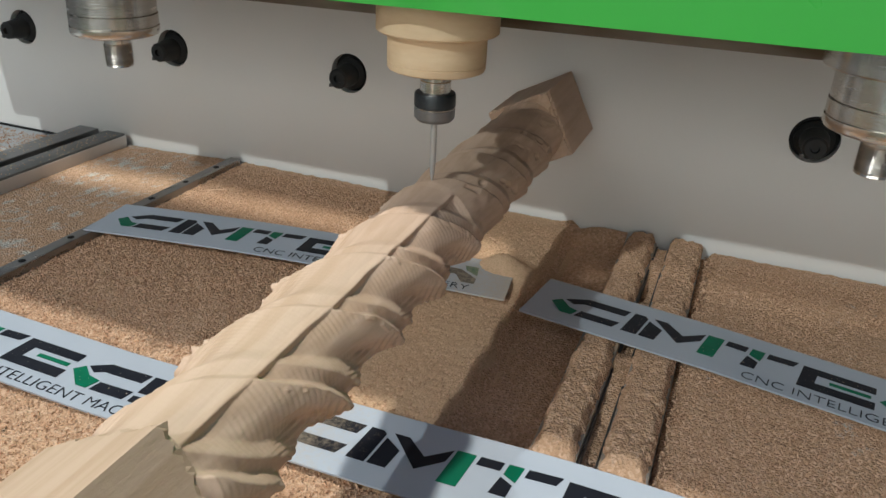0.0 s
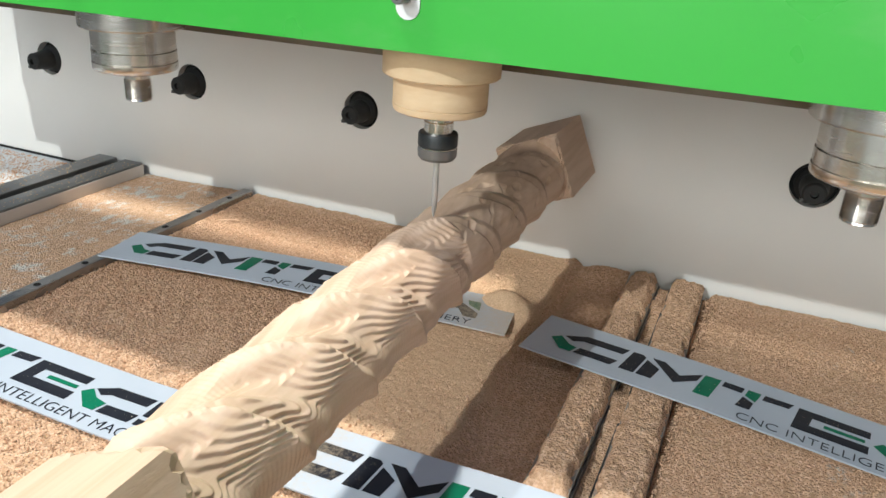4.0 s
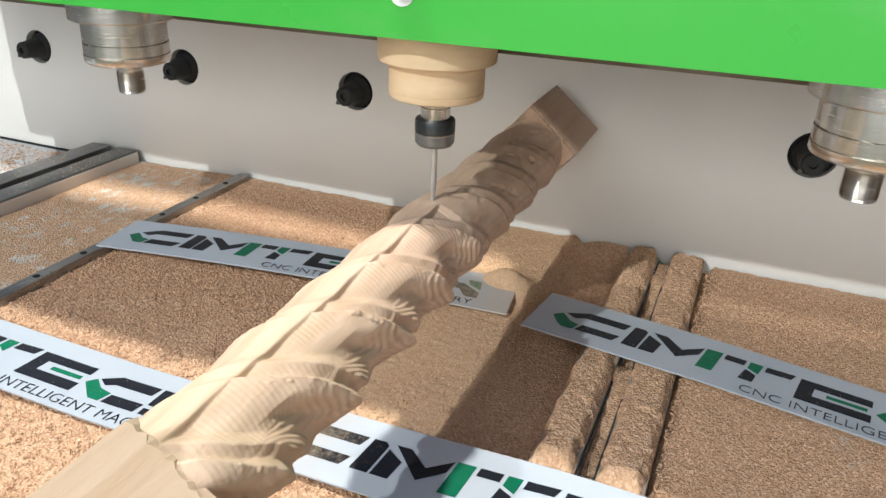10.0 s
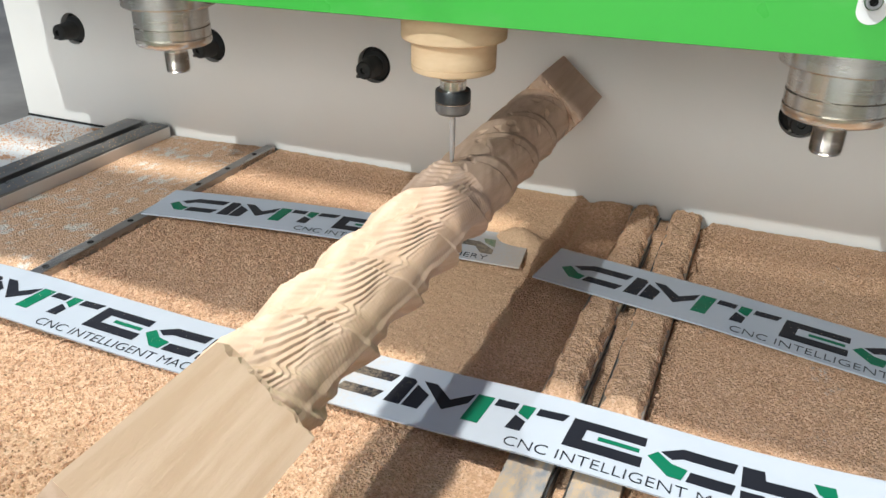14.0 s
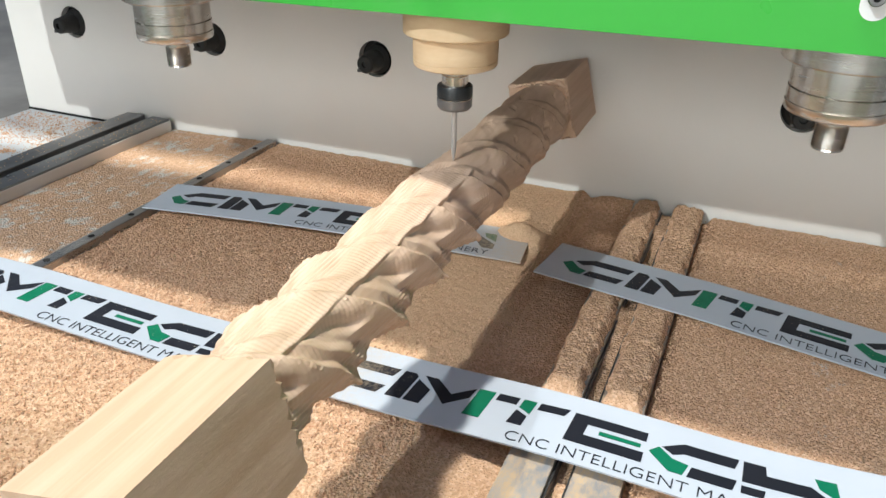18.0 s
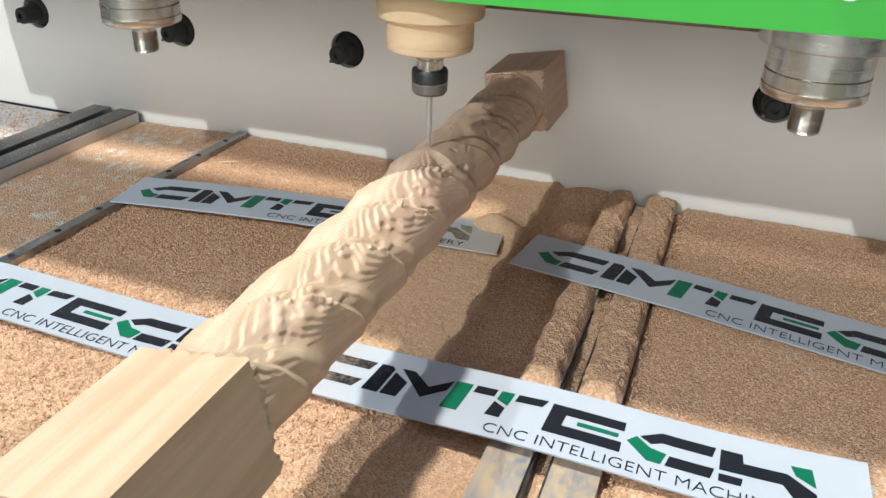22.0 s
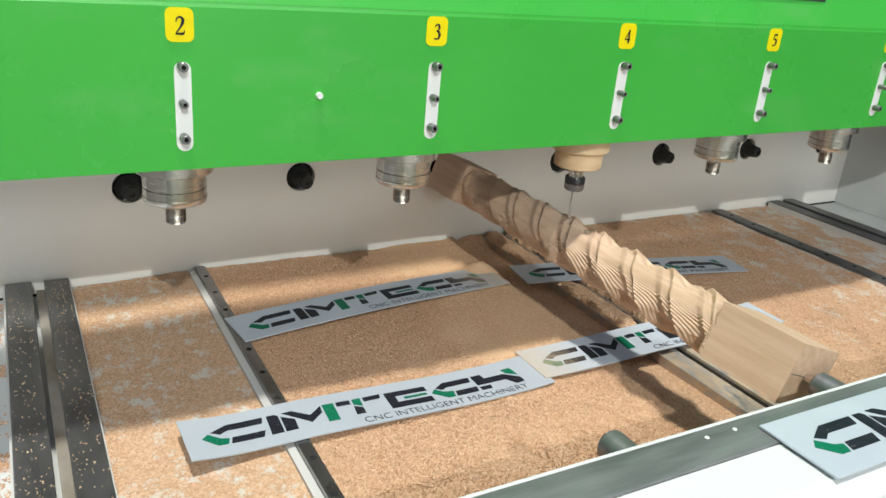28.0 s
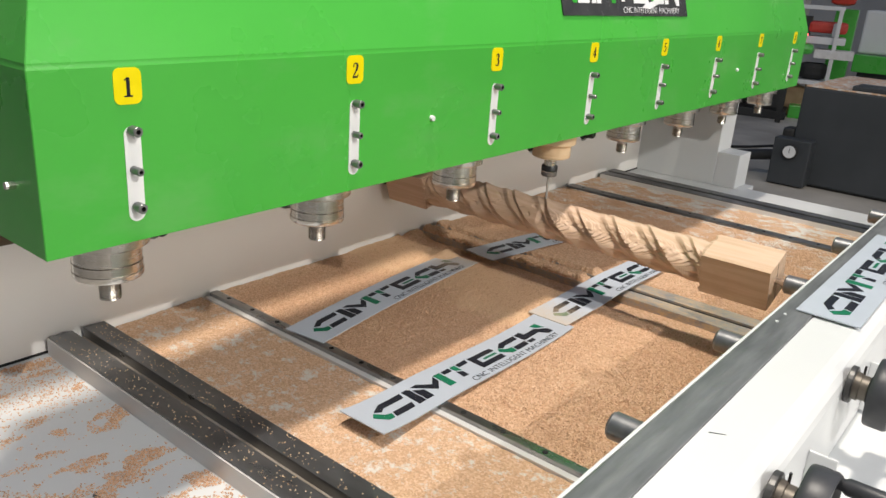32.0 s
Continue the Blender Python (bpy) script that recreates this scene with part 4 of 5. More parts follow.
def hand_wheel(x):
    w = thing("hand_wheel", "black hand wheel with a crank on a brass bush", "hand wheel", "hand wheels along the front", place=(x, -0.8592, AXIS_Z))
    smooth_sharp(part("bush", lathe([(0.0145, 0.0), (0.0145, -0.012), (0.013, -0.0125), (0.013, -0.0195), (0, -0.0195)], 28, "y"), BRASS, w, "worn brass bush"))
    part("tommy_pin", lathe([(0, 0.012), (0.0012, 0.012), (0.0012, 0.022), (0, 0.022)], 8, "z", (0.004, -0.012, 0)), BOLT, w)
    smooth_sharp(part("hub", lathe([(0, -0.020), (0.014, -0.020), (0.016, -0.024), (0.0125, -0.042), (0, -0.042)], 28, "y"), BLACK, w))
    rim = bmesh.new()
    prof = [(0.0350, -0.025), (0.0355, -0.030), (0.0355, -0.042), (0.0340, -0.045), (0.0310, -0.045), (0.0295, -0.042), (0.0295, -0.027), (0.0315, -0.0235), (0.0340, -0.0235), (0.0350, -0.025)]
    lathe(prof, 48, "y", (0, 0, 0), rim)
    bmesh.ops.remove_doubles(rim, verts=rim.verts, dist=1e-6)
    smooth_sharp(part("rim", rim, WHEEL_PLASTIC, w))
    for k in range(3):
        a = math.pi / 2 + 2 * math.pi * k / 3
        sp = part("spoke", box(0.010, 0.031, -0.040, -0.031, -0.0045, 0.0045, 0.0015), WHEEL_PLASTIC, w)
        sp.rotation_euler = (0, a, 0)
    smooth_sharp(part("shaft_end", lathe([(0, -0.053), (0.005, -0.053), (0.006, -0.052), (0.006, -0.0425), (0, -0.0425)], 18, "y"), STEEL, w, "bright shaft end"))
    part("split_ring", lathe([(0.0185, -0.0002), (0.0195, -0.001), (0.0195, -0.0055), (0.0185, -0.0065), (0.0146, -0.0065)], 28, "y"), BOLT, w, "dark split ring")
    smooth_sharp(part("crank_handle", lathe([(0, -0.042), (0.005, -0.042), (0.0052, -0.046), (0.0070, -0.049), (0.0076, -0.086), (0.0068, -0.091), (0, -0.0915)], 24, "y", (0.0322 * math.cos(0.5), 0, 0.0322 * math.sin(0.5))), WHEEL_PLASTIC, w, "black turning handle"))
    return w


for x in XS:
    tail_centre(x)
WHEEL = hand_wheel(XS[0])
for x in XS[1:]:
    copy_thing(WHEEL, pose(x, -0.8592, AXIS_Z))

banner("pale foil strip stuck over the front beam", pose(-0.146, -0.843, 0.1562, 0, 0, 0.0))


# ---- carved post ----
def carved_post():
    y0, y1, half = -0.7085, 0.0, 0.0312
    post = thing("carved_post", "pale wooden post being carved with twisted leafy ridges", "wooden post", place=(0, 0, AXIS_Z))
    ya, yb = -0.612, -0.093
    ny, na = 1150, 480
    Y = np.linspace(ya, yb, ny)[:, None] * np.ones((1, na))
    A = np.linspace(0, 2 * np.pi, na, endpoint=False)[None, :] * np.ones((ny, 1))
    ca, sa = np.cos(A), np.sin(A)

    def around(k, scale, seed):
        """Noise that closes round the post."""
        return value_noise(ca * k + 5, sa * k + Y * scale + 3, 1.0, seed) * 0.6 + value_noise(sa * k * 1.3 + 11, ca * k - Y * scale * 1.1, 1.0, seed + 50) * 0.6

    def bell(centre, wide):
        """1 at an angle round the post, falling to 0 at a distance of wide."""
        off = np.abs((A - centre + np.pi) % (2 * np.pi) - np.pi)
        return np.clip(1 - (off / wide) ** 2, 0, 1)

    def ease(x):
        x = np.clip(x, 0, 1)
        return x * x * (3 - 2 * x)

    # three strands wound round the post, each a broad lobe with a narrow one behind it
    wob = 0.05 * around(1.2, 22, 11) + 0.022 * around(3.0, 60, 12) + 0.06 * np.sin(2 * A + 0.6)
    p = (Y / 0.062 + 3 * A / (2 * np.pi) - 0.72 + wob) % 1.0
    # slow rise to a sharp crest, a short drop, a lesser crest and a smooth valley
    rise = 0.12 + 0.88 * np.clip(p / 0.55, 0, 1) ** 1.35
    drop = 1.0 - 0.64 * ease((p - 0.55) / 0.10)
    second = 0.36 + 0.26 * np.clip((p - 0.65) / 0.15, 0, 1) ** 1.5
    valley = 0.62 - 0.50 * ease((p - 0.80) / 0.20)
    ridge = np.where(p < 0.55, rise, np.where(p < 0.65, drop, np.where(p < 0.80, second, valley)))
    leaf = around(2.0, 46, 21) + 0.45 * around(4.5, 100, 22)
    # a seam on either side where the two roughing set-ups meet
    seam_a, seam_b = 0.55, 3.86
    da = (A - seam_a - 0.03 * around(1.0, 60, 15)) % (2 * np.pi)
    db = (A - seam_b - 0.04 * around(1.0, 75, 16)) % (2 * np.pi)
    calm = np.maximum(ease(da / 0.07) * ease((1.45 - da) / 0.9), ease(db / 0.07) * ease((0.95 - db) / 0.7))
    leafy = np.maximum(bell(5.55, 0.95), np.maximum(bell(3.15, 0.80), bell(2.45, 0.6)))
    messy = bell(2.45, 0.55)
    # scrolled leaves: a hollow beside the middle of each broad lobe
    hollow = np.exp(-((p - 0.22) / 0.13) ** 2) * np.maximum(bell(5.75, 0.40), bell(3.55, 0.30))
    swell = 1 + 0.20 * around(1.6, 32, 33)
    true = 0.0254 + (0.0078 + 0.0014 * bell(5.55, 1.0)) * ridge * swell + 0.0006 * leaf + 0.0010 * leafy * np.cos(2 * np.pi * (p - 0.42)) - 0.0042 * hollow
    true += messy * 0.0019 * (around(3.2, 85, 71) + 0.6 * around(6.0, 150, 72))
    # flat roughing layers, level with the middle of each side
    delta = (A - (seam_a + seam_b) / 2 + np.pi / 2) % np.pi - np.pi / 2
    level = np.cos(delta)
    layer = 0.00225
    q = true * level / layer + 0.75 * around(1.5, 30, 31)
    fq = q - np.floor(q)
    stepped = layer * (np.floor(q) + 0.2 * fq + 0.8 * ease((fq - 0.42) / 0.50)) / np.maximum(level, 0.35)
    flat = ease((0.98 - np.abs(delta)) / 0.45) * ease(1.15 - 0.9 * around(2.2, 40, 34)) * np.maximum(bell(5.1, 0.85), bell(2.75, 1.05)) ** 0.5
    # elsewhere the cutter's passes round the post leave fine combs
    comb = np.abs(((Y + 0.0006 * leaf) / 0.0029) % 1.0 - 0.5) * 2
    combed = true + 0.00022 * (comb ** 0.7 - 0.5) * ease(0.8 + 1.2 * around(2.0, 34, 35))
    burr = np.clip(around(9, 330, 61) - 0.18, 0, 1)
    carved = stepped * flat + combed * (1 - flat) + 0.0044 * burr * (np.abs(p - 0.53) < 0.04) * (0.25 + messy)
    lip = 0.0011 * (ease(da / 0.05) * ease((0.22 - da) / 0.17) + ease(db / 0.05) * ease((0.22 - db) / 0.17))
    soft = 0.0288 + lip + 0.0030 * ridge + 0.0005 * leaf + (0.00003 + 0.0002 * (db < 1.2)) * comb
    r = carved * (1 - calm) + soft * calm
    # behind the cutter: only the first smooth pass
    fin = np.clip((Y + 0.338) / 0.006, 0, 1)
    pocket = np.clip(around(4.2, 96, 44) - 0.32, 0, 1)
    back = 0.0280 + 0.0048 * ridge ** 0.8 + 0.0010 * leaf * (1 - 0.5 * calm) - 0.003 * pocket * (1 - calm)
    r = r * (1 - fin) + back * fin
    rim = np.clip(1 - np.minimum(Y - ya, yb - Y) / 0.006, 0, 1)
    r = r * (1 - rim) + 0.0300 * rim
    verts = np.stack([r * ca, Y, r * sa], -1).reshape(-1, 3)
    idx = np.arange(ny * na).reshape(ny, na)
    nxt = np.roll(idx, -1, 1)
    faces = np.stack([idx[:-1], idx[1:], nxt[1:], nxt[:-1]], -1).reshape(-1, 4)
    me = bpy.data.meshes.new("carved_shaft")
    me.from_pydata(verts.tolist(), [], faces.tolist())
    me.shade_smooth()
    me.materials.append(WOOD)
    sh = new("carved_shaft", me)
    sh.parent = post

    def square_end(a, b, torn):
        """Square block; the torn end has a ragged, chamfered shoulder."""
        n, bm = 22, bmesh.new()
        rnd = random.Random(4)
        loop = [(-half + 2 * half * i / n, half) for i in range(n)] + [(half, half - 2 * half * i / n) for i in range(n)]
        loop += [(half - 2 * half * i / n, -half) for i in range(n)] + [(-half, -half + 2 * half * i / n) for i in range(n)]
        d = 1 if torn == b else -1
        ends = []
        for y, k, jag in ((a if torn == b else b, 1.0, 0.0), (torn - d * 0.001, 1.0, 0.0022), (torn + d * 0.002, 0.95, 0.0034)):
            ends.append([bm.verts.new((x * k, y + d * jag * rnd.uniform(-1, 0.6), z * k)) for x, z in loop])
        for r0, r1 in zip(ends, ends[1:]):
            for i in range(len(loop)):
                j = (i + 1) % len(loop)
                bm.faces.new((r0[i], r1[i], r1[j], r0[j]))
        bm.faces.new(ends[0])
        bm.faces.new(ends[-1][::-1])
        bmesh.ops.recalc_face_normals(bm, faces=bm.faces)
        part("square_end", bm, WOOD, post, "square uncarved end")

    square_end(y0, ya, ya)
    square_end(yb, y1, yb)
    part("pencil_mark", box(-0.0003, 0.0003, y0 - 0.0004, y0 - 0.0001, -half * 0.95, half * 0.95), BOLT, post, "faint pencil line on the end grain")
    return post


POST = carved_post()


# ---- right upright ----
def build_upright():
    u = tagged(part("upright_right", box(1.10, 1.20, -0.215, 0.06, -0.0138, 0.62, 0.002), FRONT_WHITE), "white gantry upright at the end of the bed", "upright", kind="structure")
    part("foot", box(1.101, 1.19, -0.278, -0.2155, -0.0136, 0.082, 0.002), FRONT_WHITE, u)
    # unseen sheet added to shade the wall and bound the lit band
    part("rear_cover", box(-0.882, 1.10, -0.170, WALL_Y + 0.06, 0.622, 0.66), BEAM, u, "grey rear cover over the wall")
    # unseen bar added to stop lamp light reaching the post's back end
    part("cable_tray", box(-0.10, 1.09, -0.212, -0.171, 0.55, 0.60), BEAM, u, "unseen bar added to close the light slit behind the gantry")


build_upright()
base = tagged(part("machine_base", box(-0.86, 1.12, -0.78, 0.05, -0.85, -0.0905, 0.004), FRONT_WHITE), "white welded base of the carving machine on the floor", "base", kind="structure")
part("rear_skirt", box(-0.882, 1.20, 0.051, 0.081, -0.85, -0.0905, 0.002), FRONT_WHITE, base)
part("upright_leg", box(1.121, 1.20, -0.30, 0.05, -0.85, -0.0145, 0.002), FRONT_WHITE, base)


# ---- loose chips ----
def chips(name, label, count, place, size=(0.0016, 0.0046), seed=1, mat=None):
    rnd = random.Random(seed)
    verts, faces = [], []
    done = 0
    while done < count:
        got = place(rnd)
        if got is None:
            continue
        x, y, z = got
        a, l, w, t = rnd.uniform(0, 6.283), rnd.uniform(*size), rnd.uniform(0.0008, 0.0018), rnd.uniform(0.0005, 0.0012)
        c, s = math.cos(a), math.sin(a)
        tilt = rnd.uniform(-0.0006, 0.0006)
        n = len(verts)
        for u, v, h in ((-l / 2, -w / 2, 0), (l / 2, -w * 0.4, 0), (l * 0.4, w / 2, 0), (-l * 0.45, w / 2, 0), (-l * 0.3, 0, t), (l * 0.3, w * 0.1, t)):
            verts.append((x + c * u - s * v, y + s * u + c * v, z + h + tilt * u / l))
        faces += [(n, n + 1, n + 5, n + 4), (n + 1, n + 2, n + 5), (n + 2, n + 3, n + 4, n + 5), (n + 3, n, n + 4)]
        done += 1
    me = bpy.data.meshes.new(name)
    me.from_pydata(verts, [], faces)
    me.materials.append(mat or CHIP)
    return tagged(new(name, me), label, "sawdust", kind="stuff")


def chip_material(name, *tone):
    m, nt, b = material(name, 0.8)
    geo = nt.nodes.new("ShaderNodeNewGeometry")
    nt.links.new(ramp(nt, geo.outputs["Random Per Island"], [(0.0, tone[0]), (0.5, tone[1]), (1.0, tone[2])]), b.inputs["Base Color"])
    return m


CHIP = chip_material("wood_chip", (0.46, 0.265, 0.15), (0.62, 0.375, 0.23), (0.74, 0.50, 0.335))
PALE_CHIP = chip_material("pale_chip", (0.42, 0.28, 0.16), (0.56, 0.40, 0.25), (0.70, 0.55, 0.38))


def on_table(rnd):
    x, y = rnd.uniform(-0.875, -0.670), rnd.uniform(-0.46, 0.01)
    d = noise.noise(Vector((x * 16, y * 34, 0.3))) + 0.7 * noise.noise(Vector((x * 45, y * 80, 1.3)))
    heap = min(max((d - 0.08) * 3.0, 0), 1) * min(max((y + 0.44) / 0.06, 0), 1) * min(max((x + 0.85) / 0.11, 0.05), 1)
    back = 0.14 * min(max((y + 0.16) / 0.08, 0), 1)
    return (x, y, -0.0138 + rnd.uniform(0, 0.0012) * heap) if rnd.random() < max(0.007, heap, back) else None


def on_rail(rnd):
    x = rnd.choice((rnd.uniform(-0.665, -0.635), rnd.uniform(-0.618, -0.589)))
    y = rnd.uniform(-0.50, 0.0) if rnd.random() < 0.85 else rnd.uniform(-0.74, -0.5)
    return (x, y, 0.0122)


def on_bed(rnd):
    x, y = rnd.uniform(-0.40, 0.66), rnd.uniform(-0.74, 0.0)
    if 0.032 < x < 0.175:
        return None
    if -0.10 < x < 0.032 and -0.42 < y:
        return (x, y, rnd.uniform(0.0030, 0.0042)) if rnd.random() < 0.6 else None
    return (x, y, rnd.uniform(0.0003, 0.0022))


chips("loose_sawdust", "drifts of orange sawdust on the white table", 7600, on_table, (0.0011, 0.0030), seed=2)
chips("loose_sawdust", "fine chips sprinkled on the dark double rail", 520, on_rail, (0.0007, 0.0018), seed=3, mat=PALE_CHIP)
chips("loose_sawdust", "coarse chips lying loose on the sawdust", 82000, on_bed, (0.0009, 0.0021), seed=4)


chips("loose_sawdust", "larger pale flakes scattered over the sawdust", 2600, on_bed, (0.0028, 0.0055), seed=14)


def splinters(rnd):
    x, y = rnd.uniform(-0.38, 0.55), rnd.uniform(-0.70, -0.05)
    return (x, y, 0.002) if not 0.03 < x < 0.18 else None


chips("wood_splinter", "long thin wood splinters lying on the sawdust", 60, splinters, (0.012, 0.03), seed=9)


# ---- hall ----
def build_hall():
    tagged(part("floor", box(-9, 14, -10, 13, -0.95, -0.85), CONCRETE), "grey dusty concrete workshop floor", "floor", kind="structure")
    for n, b in (("north", (-9, 14, 13, 13.2)), ("east", (14, 14.2, -10, 13)), ("west", (-9.2, -9, -10, 13))):
        tagged(part("wall_" + n, box(*b, -0.85, 6.5), HALL), "pale workshop wall", "wall", kind="structure")
    # unseen wall; its opening is added to match the fill light
    south = bmesh.new()
    for x0, x1, z0, z1 in ((-9, -3.6, -0.85, 6.5), (4.6, 14, -0.85, 6.5), (-3.6, 4.6, -0.85, 0.9), (-3.6, 4.6, 4.5, 6.5)):
        box(x0, x1, -10.2, -10, z0, z1, 0, south)
    tagged(part("wall_south", south, HALL), "pale workshop wall round a big window opening", "wall", kind="structure")
    # roof is unseen; its wide gaps are added to admit sky light
    roof = bmesh.new()
    for k in range(9):
        y = -10.2 + k * 2.875
        box(-9.2, 14.2, y - 0.35, y + 0.35, 6.5, 6.62, 0, roof)
    tagged(part("ceiling", roof, HALL), "unseen roof bands, spaced wide to let the sky's light in", "ceiling", kind="structure")


build_hall()


def turned_box(name, mat, parent, x, y, yaw, w, d, z0, z1, label="", bevel=0.01):
    ob = part(name, box(-w / 2, w / 2, -d / 2, d / 2, z0, z1, bevel), mat, parent, label)
    ob.matrix_basis = pose(x, y, 0, 0, 0, yaw)
    return ob


def dust_box():
    """The dark machine beside the carver, with its pressure gauge and hose."""
    m = thing("dark_machine", "dark slate-painted machine body with sawdust on its top", "machine", place=(5.2, 0.66, -0.85))
    m.rotation_euler = (0, 0, radians(-90))
    part("body", box(0.0, 2.9, 0.0, 1.3, 0.02, 0.74, 0.012), DARKGREY, m)
    part("plinth", box(0.03, 2.87, 0.03, 1.27, 0.0, 0.019), BLACK, m)
    part("dusty_top", box(0.01, 2.89, 0.01, 1.29, 0.7405, 0.752, 0.003), SAWDUST_SPARSE, m, "top plate strewn with sawdust")
    part("top_plate", box(0.32, 0.95, 0.02, 0.3, 0.7525, 0.785, 0.006), DARKGREY, m, "raised dark cover plate")
    part("side_box", box(-0.10, 0.17, -0.13, -0.001, 0.01, 0.36, 0.01), DARKGREY, m, "small dark gauge housing")
    part("hose_socket", box(-0.09, -0.001, 0.0, 0.14, 0.28, 0.42, 0.02), BLACK, m, "black hose socket")
    g = part("gauge", lathe([(0, -0.012), (0.052, -0.012), (0.055, -0.008), (0.055, 0.028), (0, 0.028)], 28, "y", (0.035, -0.158, 0.27)), BLACK, m, "round pressure gauge")
    part("dial", lathe([(0, -0.0128), (0.046, -0.0128), (0.046, -0.0122)], 28, "y", (0.035, -0.158, 0.27)), FRONT_WHITE, g, "white dial")
    part("needle", box(0.033, 0.037, -0.173, -0.1712, 0.262, 0.302), INK, g)
    rise = bpy.data.curves.new("hose", "CURVE")
    rise.dimensions, rise.bevel_depth, rise.bevel_resolution = "3D", 0.042, 5
    sp = rise.splines.new("NURBS")
    sp.points.add(5)
    for q, c in zip(sp.points, ((-0.09, 0.05, 0.20), (-0.26, 0.04, 0.17), (-0.48, 0.10, 0.12), (-0.75, 0.25, 0.05), (-1.2, 0.55, 0.044), (-1.9, 1.0, 0.044))):
        q.co = (*c, 1)
    sp.use_endpoint_u = True
    rise.materials.append(BLACK)
    hose = new("hose", rise)
    hose.parent = m
    hose["label"] = "black ribbed suction hose"


dust_box()


def far_things():
    # white machine with a green column, a dark window and a green rail
    m = thing("white_machine", "white machine enclosure with a dark window and green column", "machine", place=(0, 0, 0))
    turned_box("enclosure", FRONT_WHITE, m, 11.5, 0.55, -80, 2.2, 1.2, -0.13, 0.42, "white enclosure", 0.03)
    turned_box("upper_housing", HALL, m, 11.7, 0.35, -80, 1.9, 0.9, 0.421, 1.1, "pale upper housing", 0.03)
    turned_box("column", GREEN, m, 9.75, 1.53, -80, 0.25, 0.25, -0.85, 0.42, "green upright column")
    turned_box("window", INK, m, 10.88, 1.27, -80, 0.46, 0.03, 0.035, 0.33, "dark window", 0.012)
    turned_box("window_tint", INK_GREEN, m, 10.863, 1.27, -80, 0.40, 0.012, 0.24, 0.30, "green strip along the window")
    turned_box("green_rail", GREEN, m, 10.8, 0.55, -80, 2.0, 0.3, -0.36, -0.14, "green lower rail")
    turned_box("base", DARKGREY, m, 11.5, 0.55, -80, 2.1, 1.1, -0.85, -0.37, "dark base frame")
    # frame with red goods
    s = thing("rack", "white tube rack with a red folded load and cartons", "rack", place=(0, 0, 0))
    for x, y in ((9.0, 1.95), (9.0, 1.42)):
        turned_box("upright", FRONT_WHITE, s, x, y, -75, 0.045, 0.045, -0.85, 0.42, "", 0.004)
    turned_box("crossbar", FRONT_WHITE, s, 9.0, 1.685, -75, 0.58, 0.045, 0.40, 0.445, "", 0.004)
    turned_box("shelf", FRONT_WHITE, s, 9.15, 1.66, -75, 0.6, 0.4, 0.02, 0.10, "white shelf", 0.006)
    turned_box("red_load", RED, s, 9.2, 1.58, -75, 0.42, 0.3, 0.14, 0.27, "red load", 0.04)
    turned_box("red_hood", RED, s, 9.3, 1.50, -75, 0.28, 0.3, 0.46, 0.68, "red hood", 0.08)
    turned_box("dark_box", BLACK, s, 9.1, 1.82, -75, 0.16, 0.2, 0.10, 0.32, "black box", 0.01)
    turned_box("carton", CARTON, s, 9.05, 1.86, -75, 0.2, 0.2, -0.10, 0.08, "brown carton", 0.01)
    lamp_dot = part("indicator", lathe([(0, 0.0), (0.016, 0.0), (0.012, 0.012), (0, 0.016)], 12, "z"), GLOW_RED, s, "small lit red indicator")
    lamp_dot.location = (8.85, 1.70, 0.112)
    turned_box("tray", RAIL_SIDE, s, 9.12, 1.44, -75, 0.42, 0.3, -0.14, -0.04, "grey metal tray", 0.006)
    turned_box("lower_shelf", FRONT_WHITE, s, 9.15, 1.66, -75, 0.6, 0.4, -0.45, -0.40, "", 0.006)
    turned_box("roll", BLACK, s, 9.10, 1.62, -75, 0.30, 0.16, -0.395, -0.2, "dark roll of cloth", 0.06)
    turned_box("white_bottle", FRONT_WHITE, s, 9.08, 1.46, -75, 0.07, 0.07, 0.101, 0.26, "white bottle", 0.02)
    # pale pillar and a tall grey panel behind them
    col = thing("pillar", "pale painted steel pillar of the workshop", "pillar", place=(11.2, 2.55, -0.85))
    part("shaft", box(-0.14, 0.14, -0.14, 0.14, 0.02, 7.3, 0.01), HALL, col)
    part("foot_plate", box(-0.22, 0.22, -0.22, 0.22, 0.0, 0.019), DARKGREY, col)
    # low clutter on the floor
    for name, label, mat, x, y, w, d, z0, z1 in (
        ("green_tub", "green plastic tub on a low stand", GREEN, 8.3, 1.68, 0.44, 0.3, -0.07, 0.045),
        ("carton", "brown cardboard carton on the floor", CARTON, 9.6, 1.98, 0.22, 0.2, -0.85, -0.28),
        ("crate", "low tan wooden crate on the floor", CARTON, 9.8, 1.72, 0.26, 0.2, -0.85, -0.38),
        ("sack", "tan cloth sack leaning on a green base", CARTON, 9.15, 1.85, 0.36, 0.3, -0.85, -0.50),
        ("machine_foot", "green painted machine foot on the floor", GREEN, 9.0, 1.62, 0.30, 0.3, -0.85, -0.70),
    ):
        o = thing(name, label, name.split("_")[-1], place=(x, y, z0))
        bm = box(-w / 2, w / 2, -d / 2, d / 2, 0, z1 - z0, 0.06 if name in ("sack", "green_tub") else 0.008)
        part(name + "_body", bm, mat, o)
        if name == "green_tub":
            part("stand", box(-0.03, 0.03, -0.03, 0.03, -0.78, -0.001), BLACK, o, "dark stand")
        o.rotation_euler = (0, 0, radians(-75))
    eng = thing("motor_unit", "black motor unit on a dark skid", "motor", place=(8.65, 2.22, -0.85))
    eng.rotation_euler = (0, 0, radians(-75))
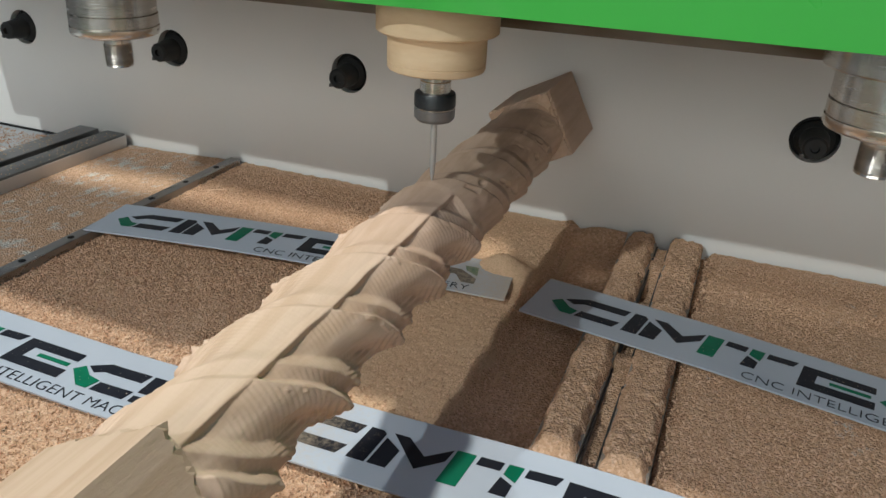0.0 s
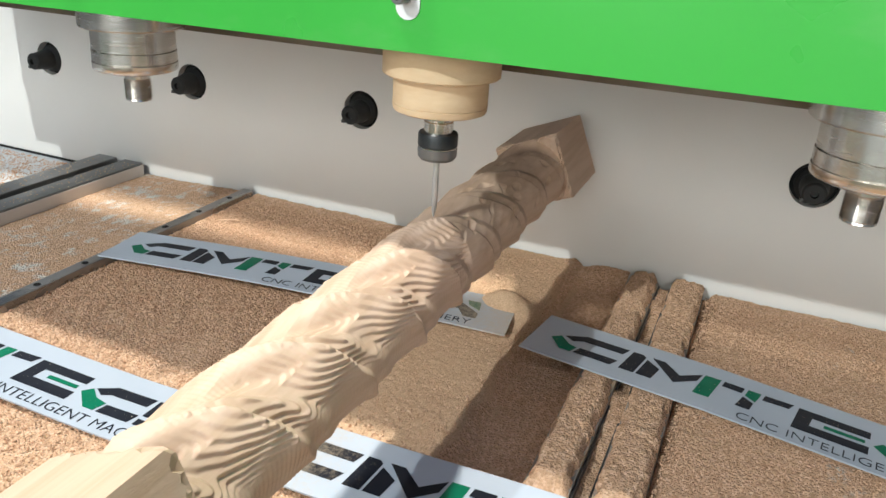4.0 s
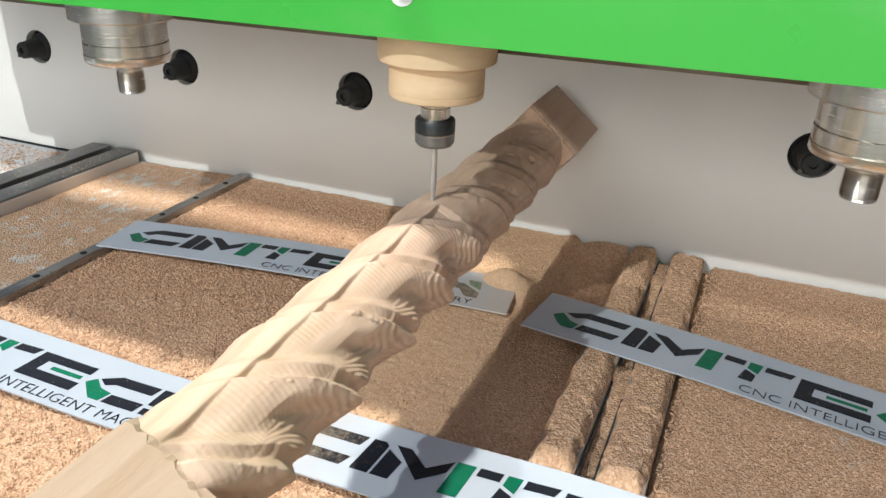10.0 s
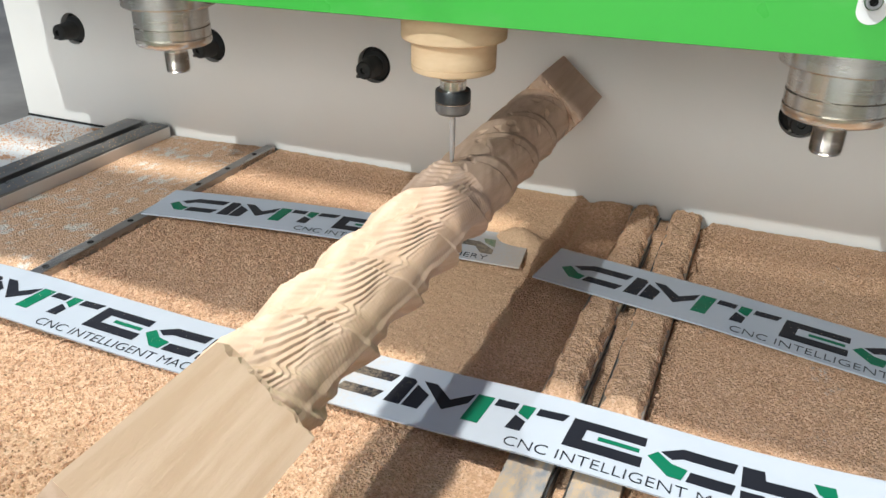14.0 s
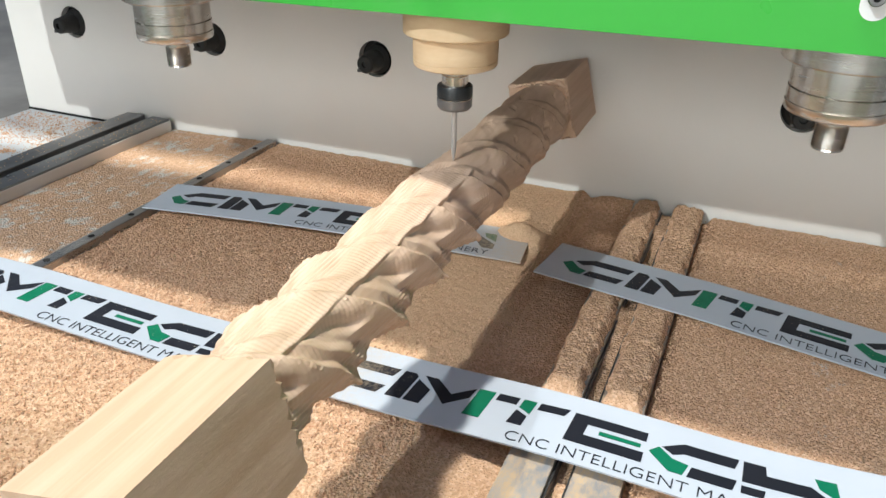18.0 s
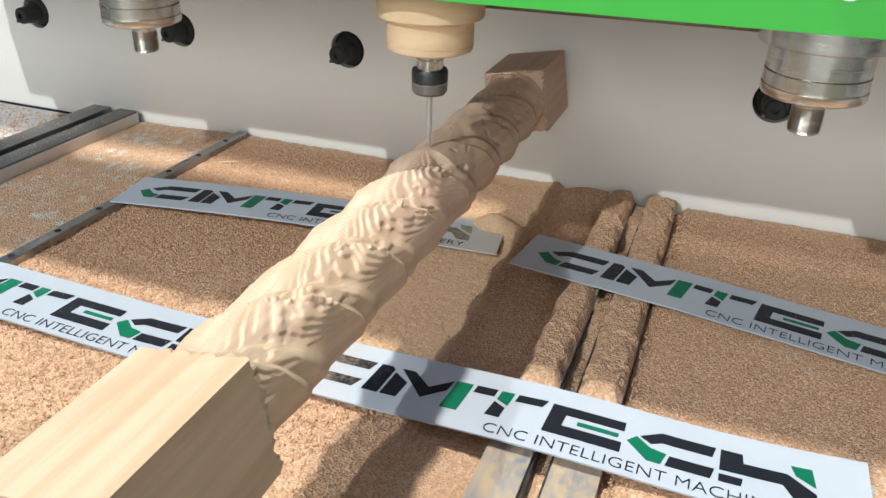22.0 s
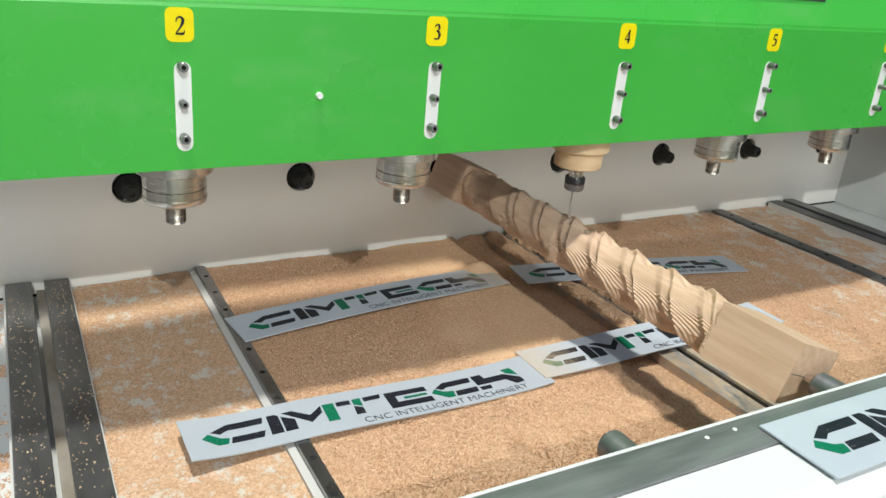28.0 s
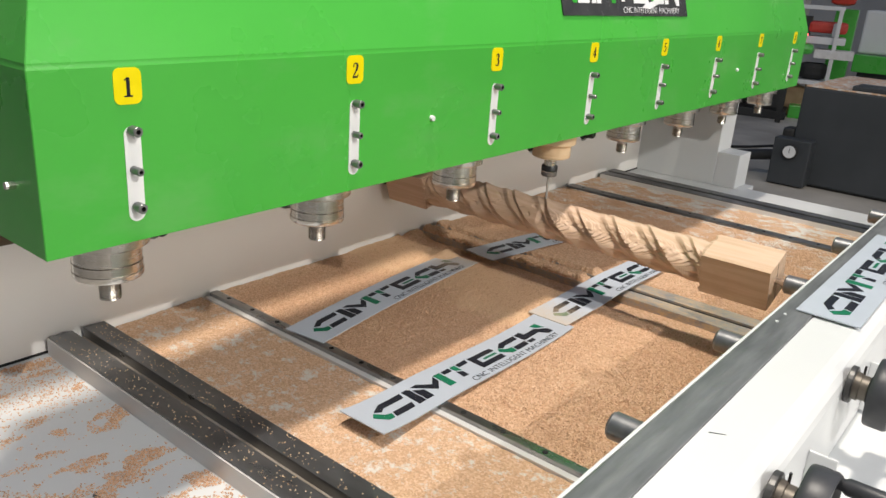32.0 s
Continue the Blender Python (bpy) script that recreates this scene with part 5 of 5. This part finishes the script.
    part("skid", box(-0.5, 0.5, -0.25, 0.25, 0.0, 0.10, 0.01), BLACK, eng)
    smooth_sharp(part("motor", lathe([(0, -0.32), (0.15, -0.32), (0.18, -0.28), (0.18, 0.2), (0.13, 0.26), (0, 0.26)], 28, "x", (-0.1, 0, 0.29)), BLACK, eng))
    part("gearbox", box(0.18, 0.46, -0.2, 0.2, 0.101, 0.46, 0.03), BLACK, eng)
    part("name_plate", box(-0.2, -0.05, -0.186, -0.182, 0.26, 0.32), FRONT_WHITE, eng, "small pale plate")
    cable = bpy.data.curves.new("floor_cable", "CURVE")
    cable.dimensions, cable.bevel_depth = "3D", 0.012
    sp = cable.splines.new("NURBS")
    sp.points.add(4)
    for q, c in zip(sp.points, ((5.6, 1.75, -0.838), (6.1, 1.62, -0.838), (6.3, 1.35, -0.838), (6.6, 1.25, -0.838), (7.4, 0.9, -0.838))):
        q.co = (*c, 1)
    sp.use_endpoint_u = True
    cable.materials.append(BLACK)
    tagged(new("floor_cable", cable), "thin black cable trailing over the concrete floor", "cable")
    # big pale block added as backdrop behind the carver's rear corner
    c = thing("steel_cabinet", "pale grey block added as backdrop behind the carving machine", "cabinet", place=(0.2, 4.9, -0.85))
    part("carcass", box(-1.6, 1.2, 0, 0.6, 0.13, 2.2, 0.01), BACKDROP, c)
    part("plinth", box(-1.58, 1.18, 0.02, 0.58, 0.0, 0.129), DARKGREY, c, "dark plinth")


far_things()


# ---- motion ----
TURN = (82, 87, 98, 120, 128, 134, 138, 148, 160, 170, 177, 179, 183, 188, 206, 217, 225, 232, 244, 253, 265, 277, 295, 310, 324, 341, 358, 374, 389, 400, 409, 417, 432)
LEAD = ((0, 6), (5, 3), (8, 0), (10, 1), (12, 7), (14, 5), (17, 7), (19, 11), (22, 15), (23, 16), (25, 18), (27, 13), (27.5, 27), (28, 33), (29, 50), (30, 30), (31, 49), (32, 74))
BOB = ((0.0, 2.2), (0.5, -0.2), (1.0, 0.1), (1.5, -1.7), (2.0, 3.0), (2.5, 3.1), (3.0, -2.9), (3.5, -0.9), (4.0, 2.3), (4.5, 1.9), (5.0, -0.6), (5.5, -3.0), (6.0, -0.9), (6.5, 2.2))


def between(t, rows):
    for (a, va), (b, vb) in zip(rows, rows[1:]):
        if a <= t <= b:
            return va + (vb - va) * (t - a) / (b - a)
    return rows[-1][1]


def turned(t):
    """Degrees by which the post has turned; one turn takes 3.25 s."""
    n, u = divmod(t - 7.0, 3.25)
    i = min(int(u / 0.1), 31)
    v = TURN[i] + (TURN[min(i + 1, 32)] - TURN[i]) * (u - 0.1 * i) / 0.1 if u < 3.2 else 432 + (u - 3.2) / 0.05 * 10
    return n * 360 + v + between(t, LEAD)


def motions():
    lean = pose(0.0005, 0, 0.1325, -0.02, 0, 0.33)
    walk(POST, [(k / 10, lean @ pose(0, 0, 0, 0, -turned(k / 10), 0)) for k in range(0, 321)])
    rising = [(k / 2, between((k / 2) % 6.5, BOB) * 0.001 * (1 if k / 2 < 25 else 0.0)) for k in range(0, 65)]
    for ob in list(scene.objects):
        if ob.parent is None and ob.name.split(".")[0] in ("gantry", "spindle", "slot_plate", "number_label", "cover_plate"):
            base = ob.matrix_basis.copy()
            walk(ob, [(t, pose(0, 0, dz) @ base) for t, dz in rising])


motions()
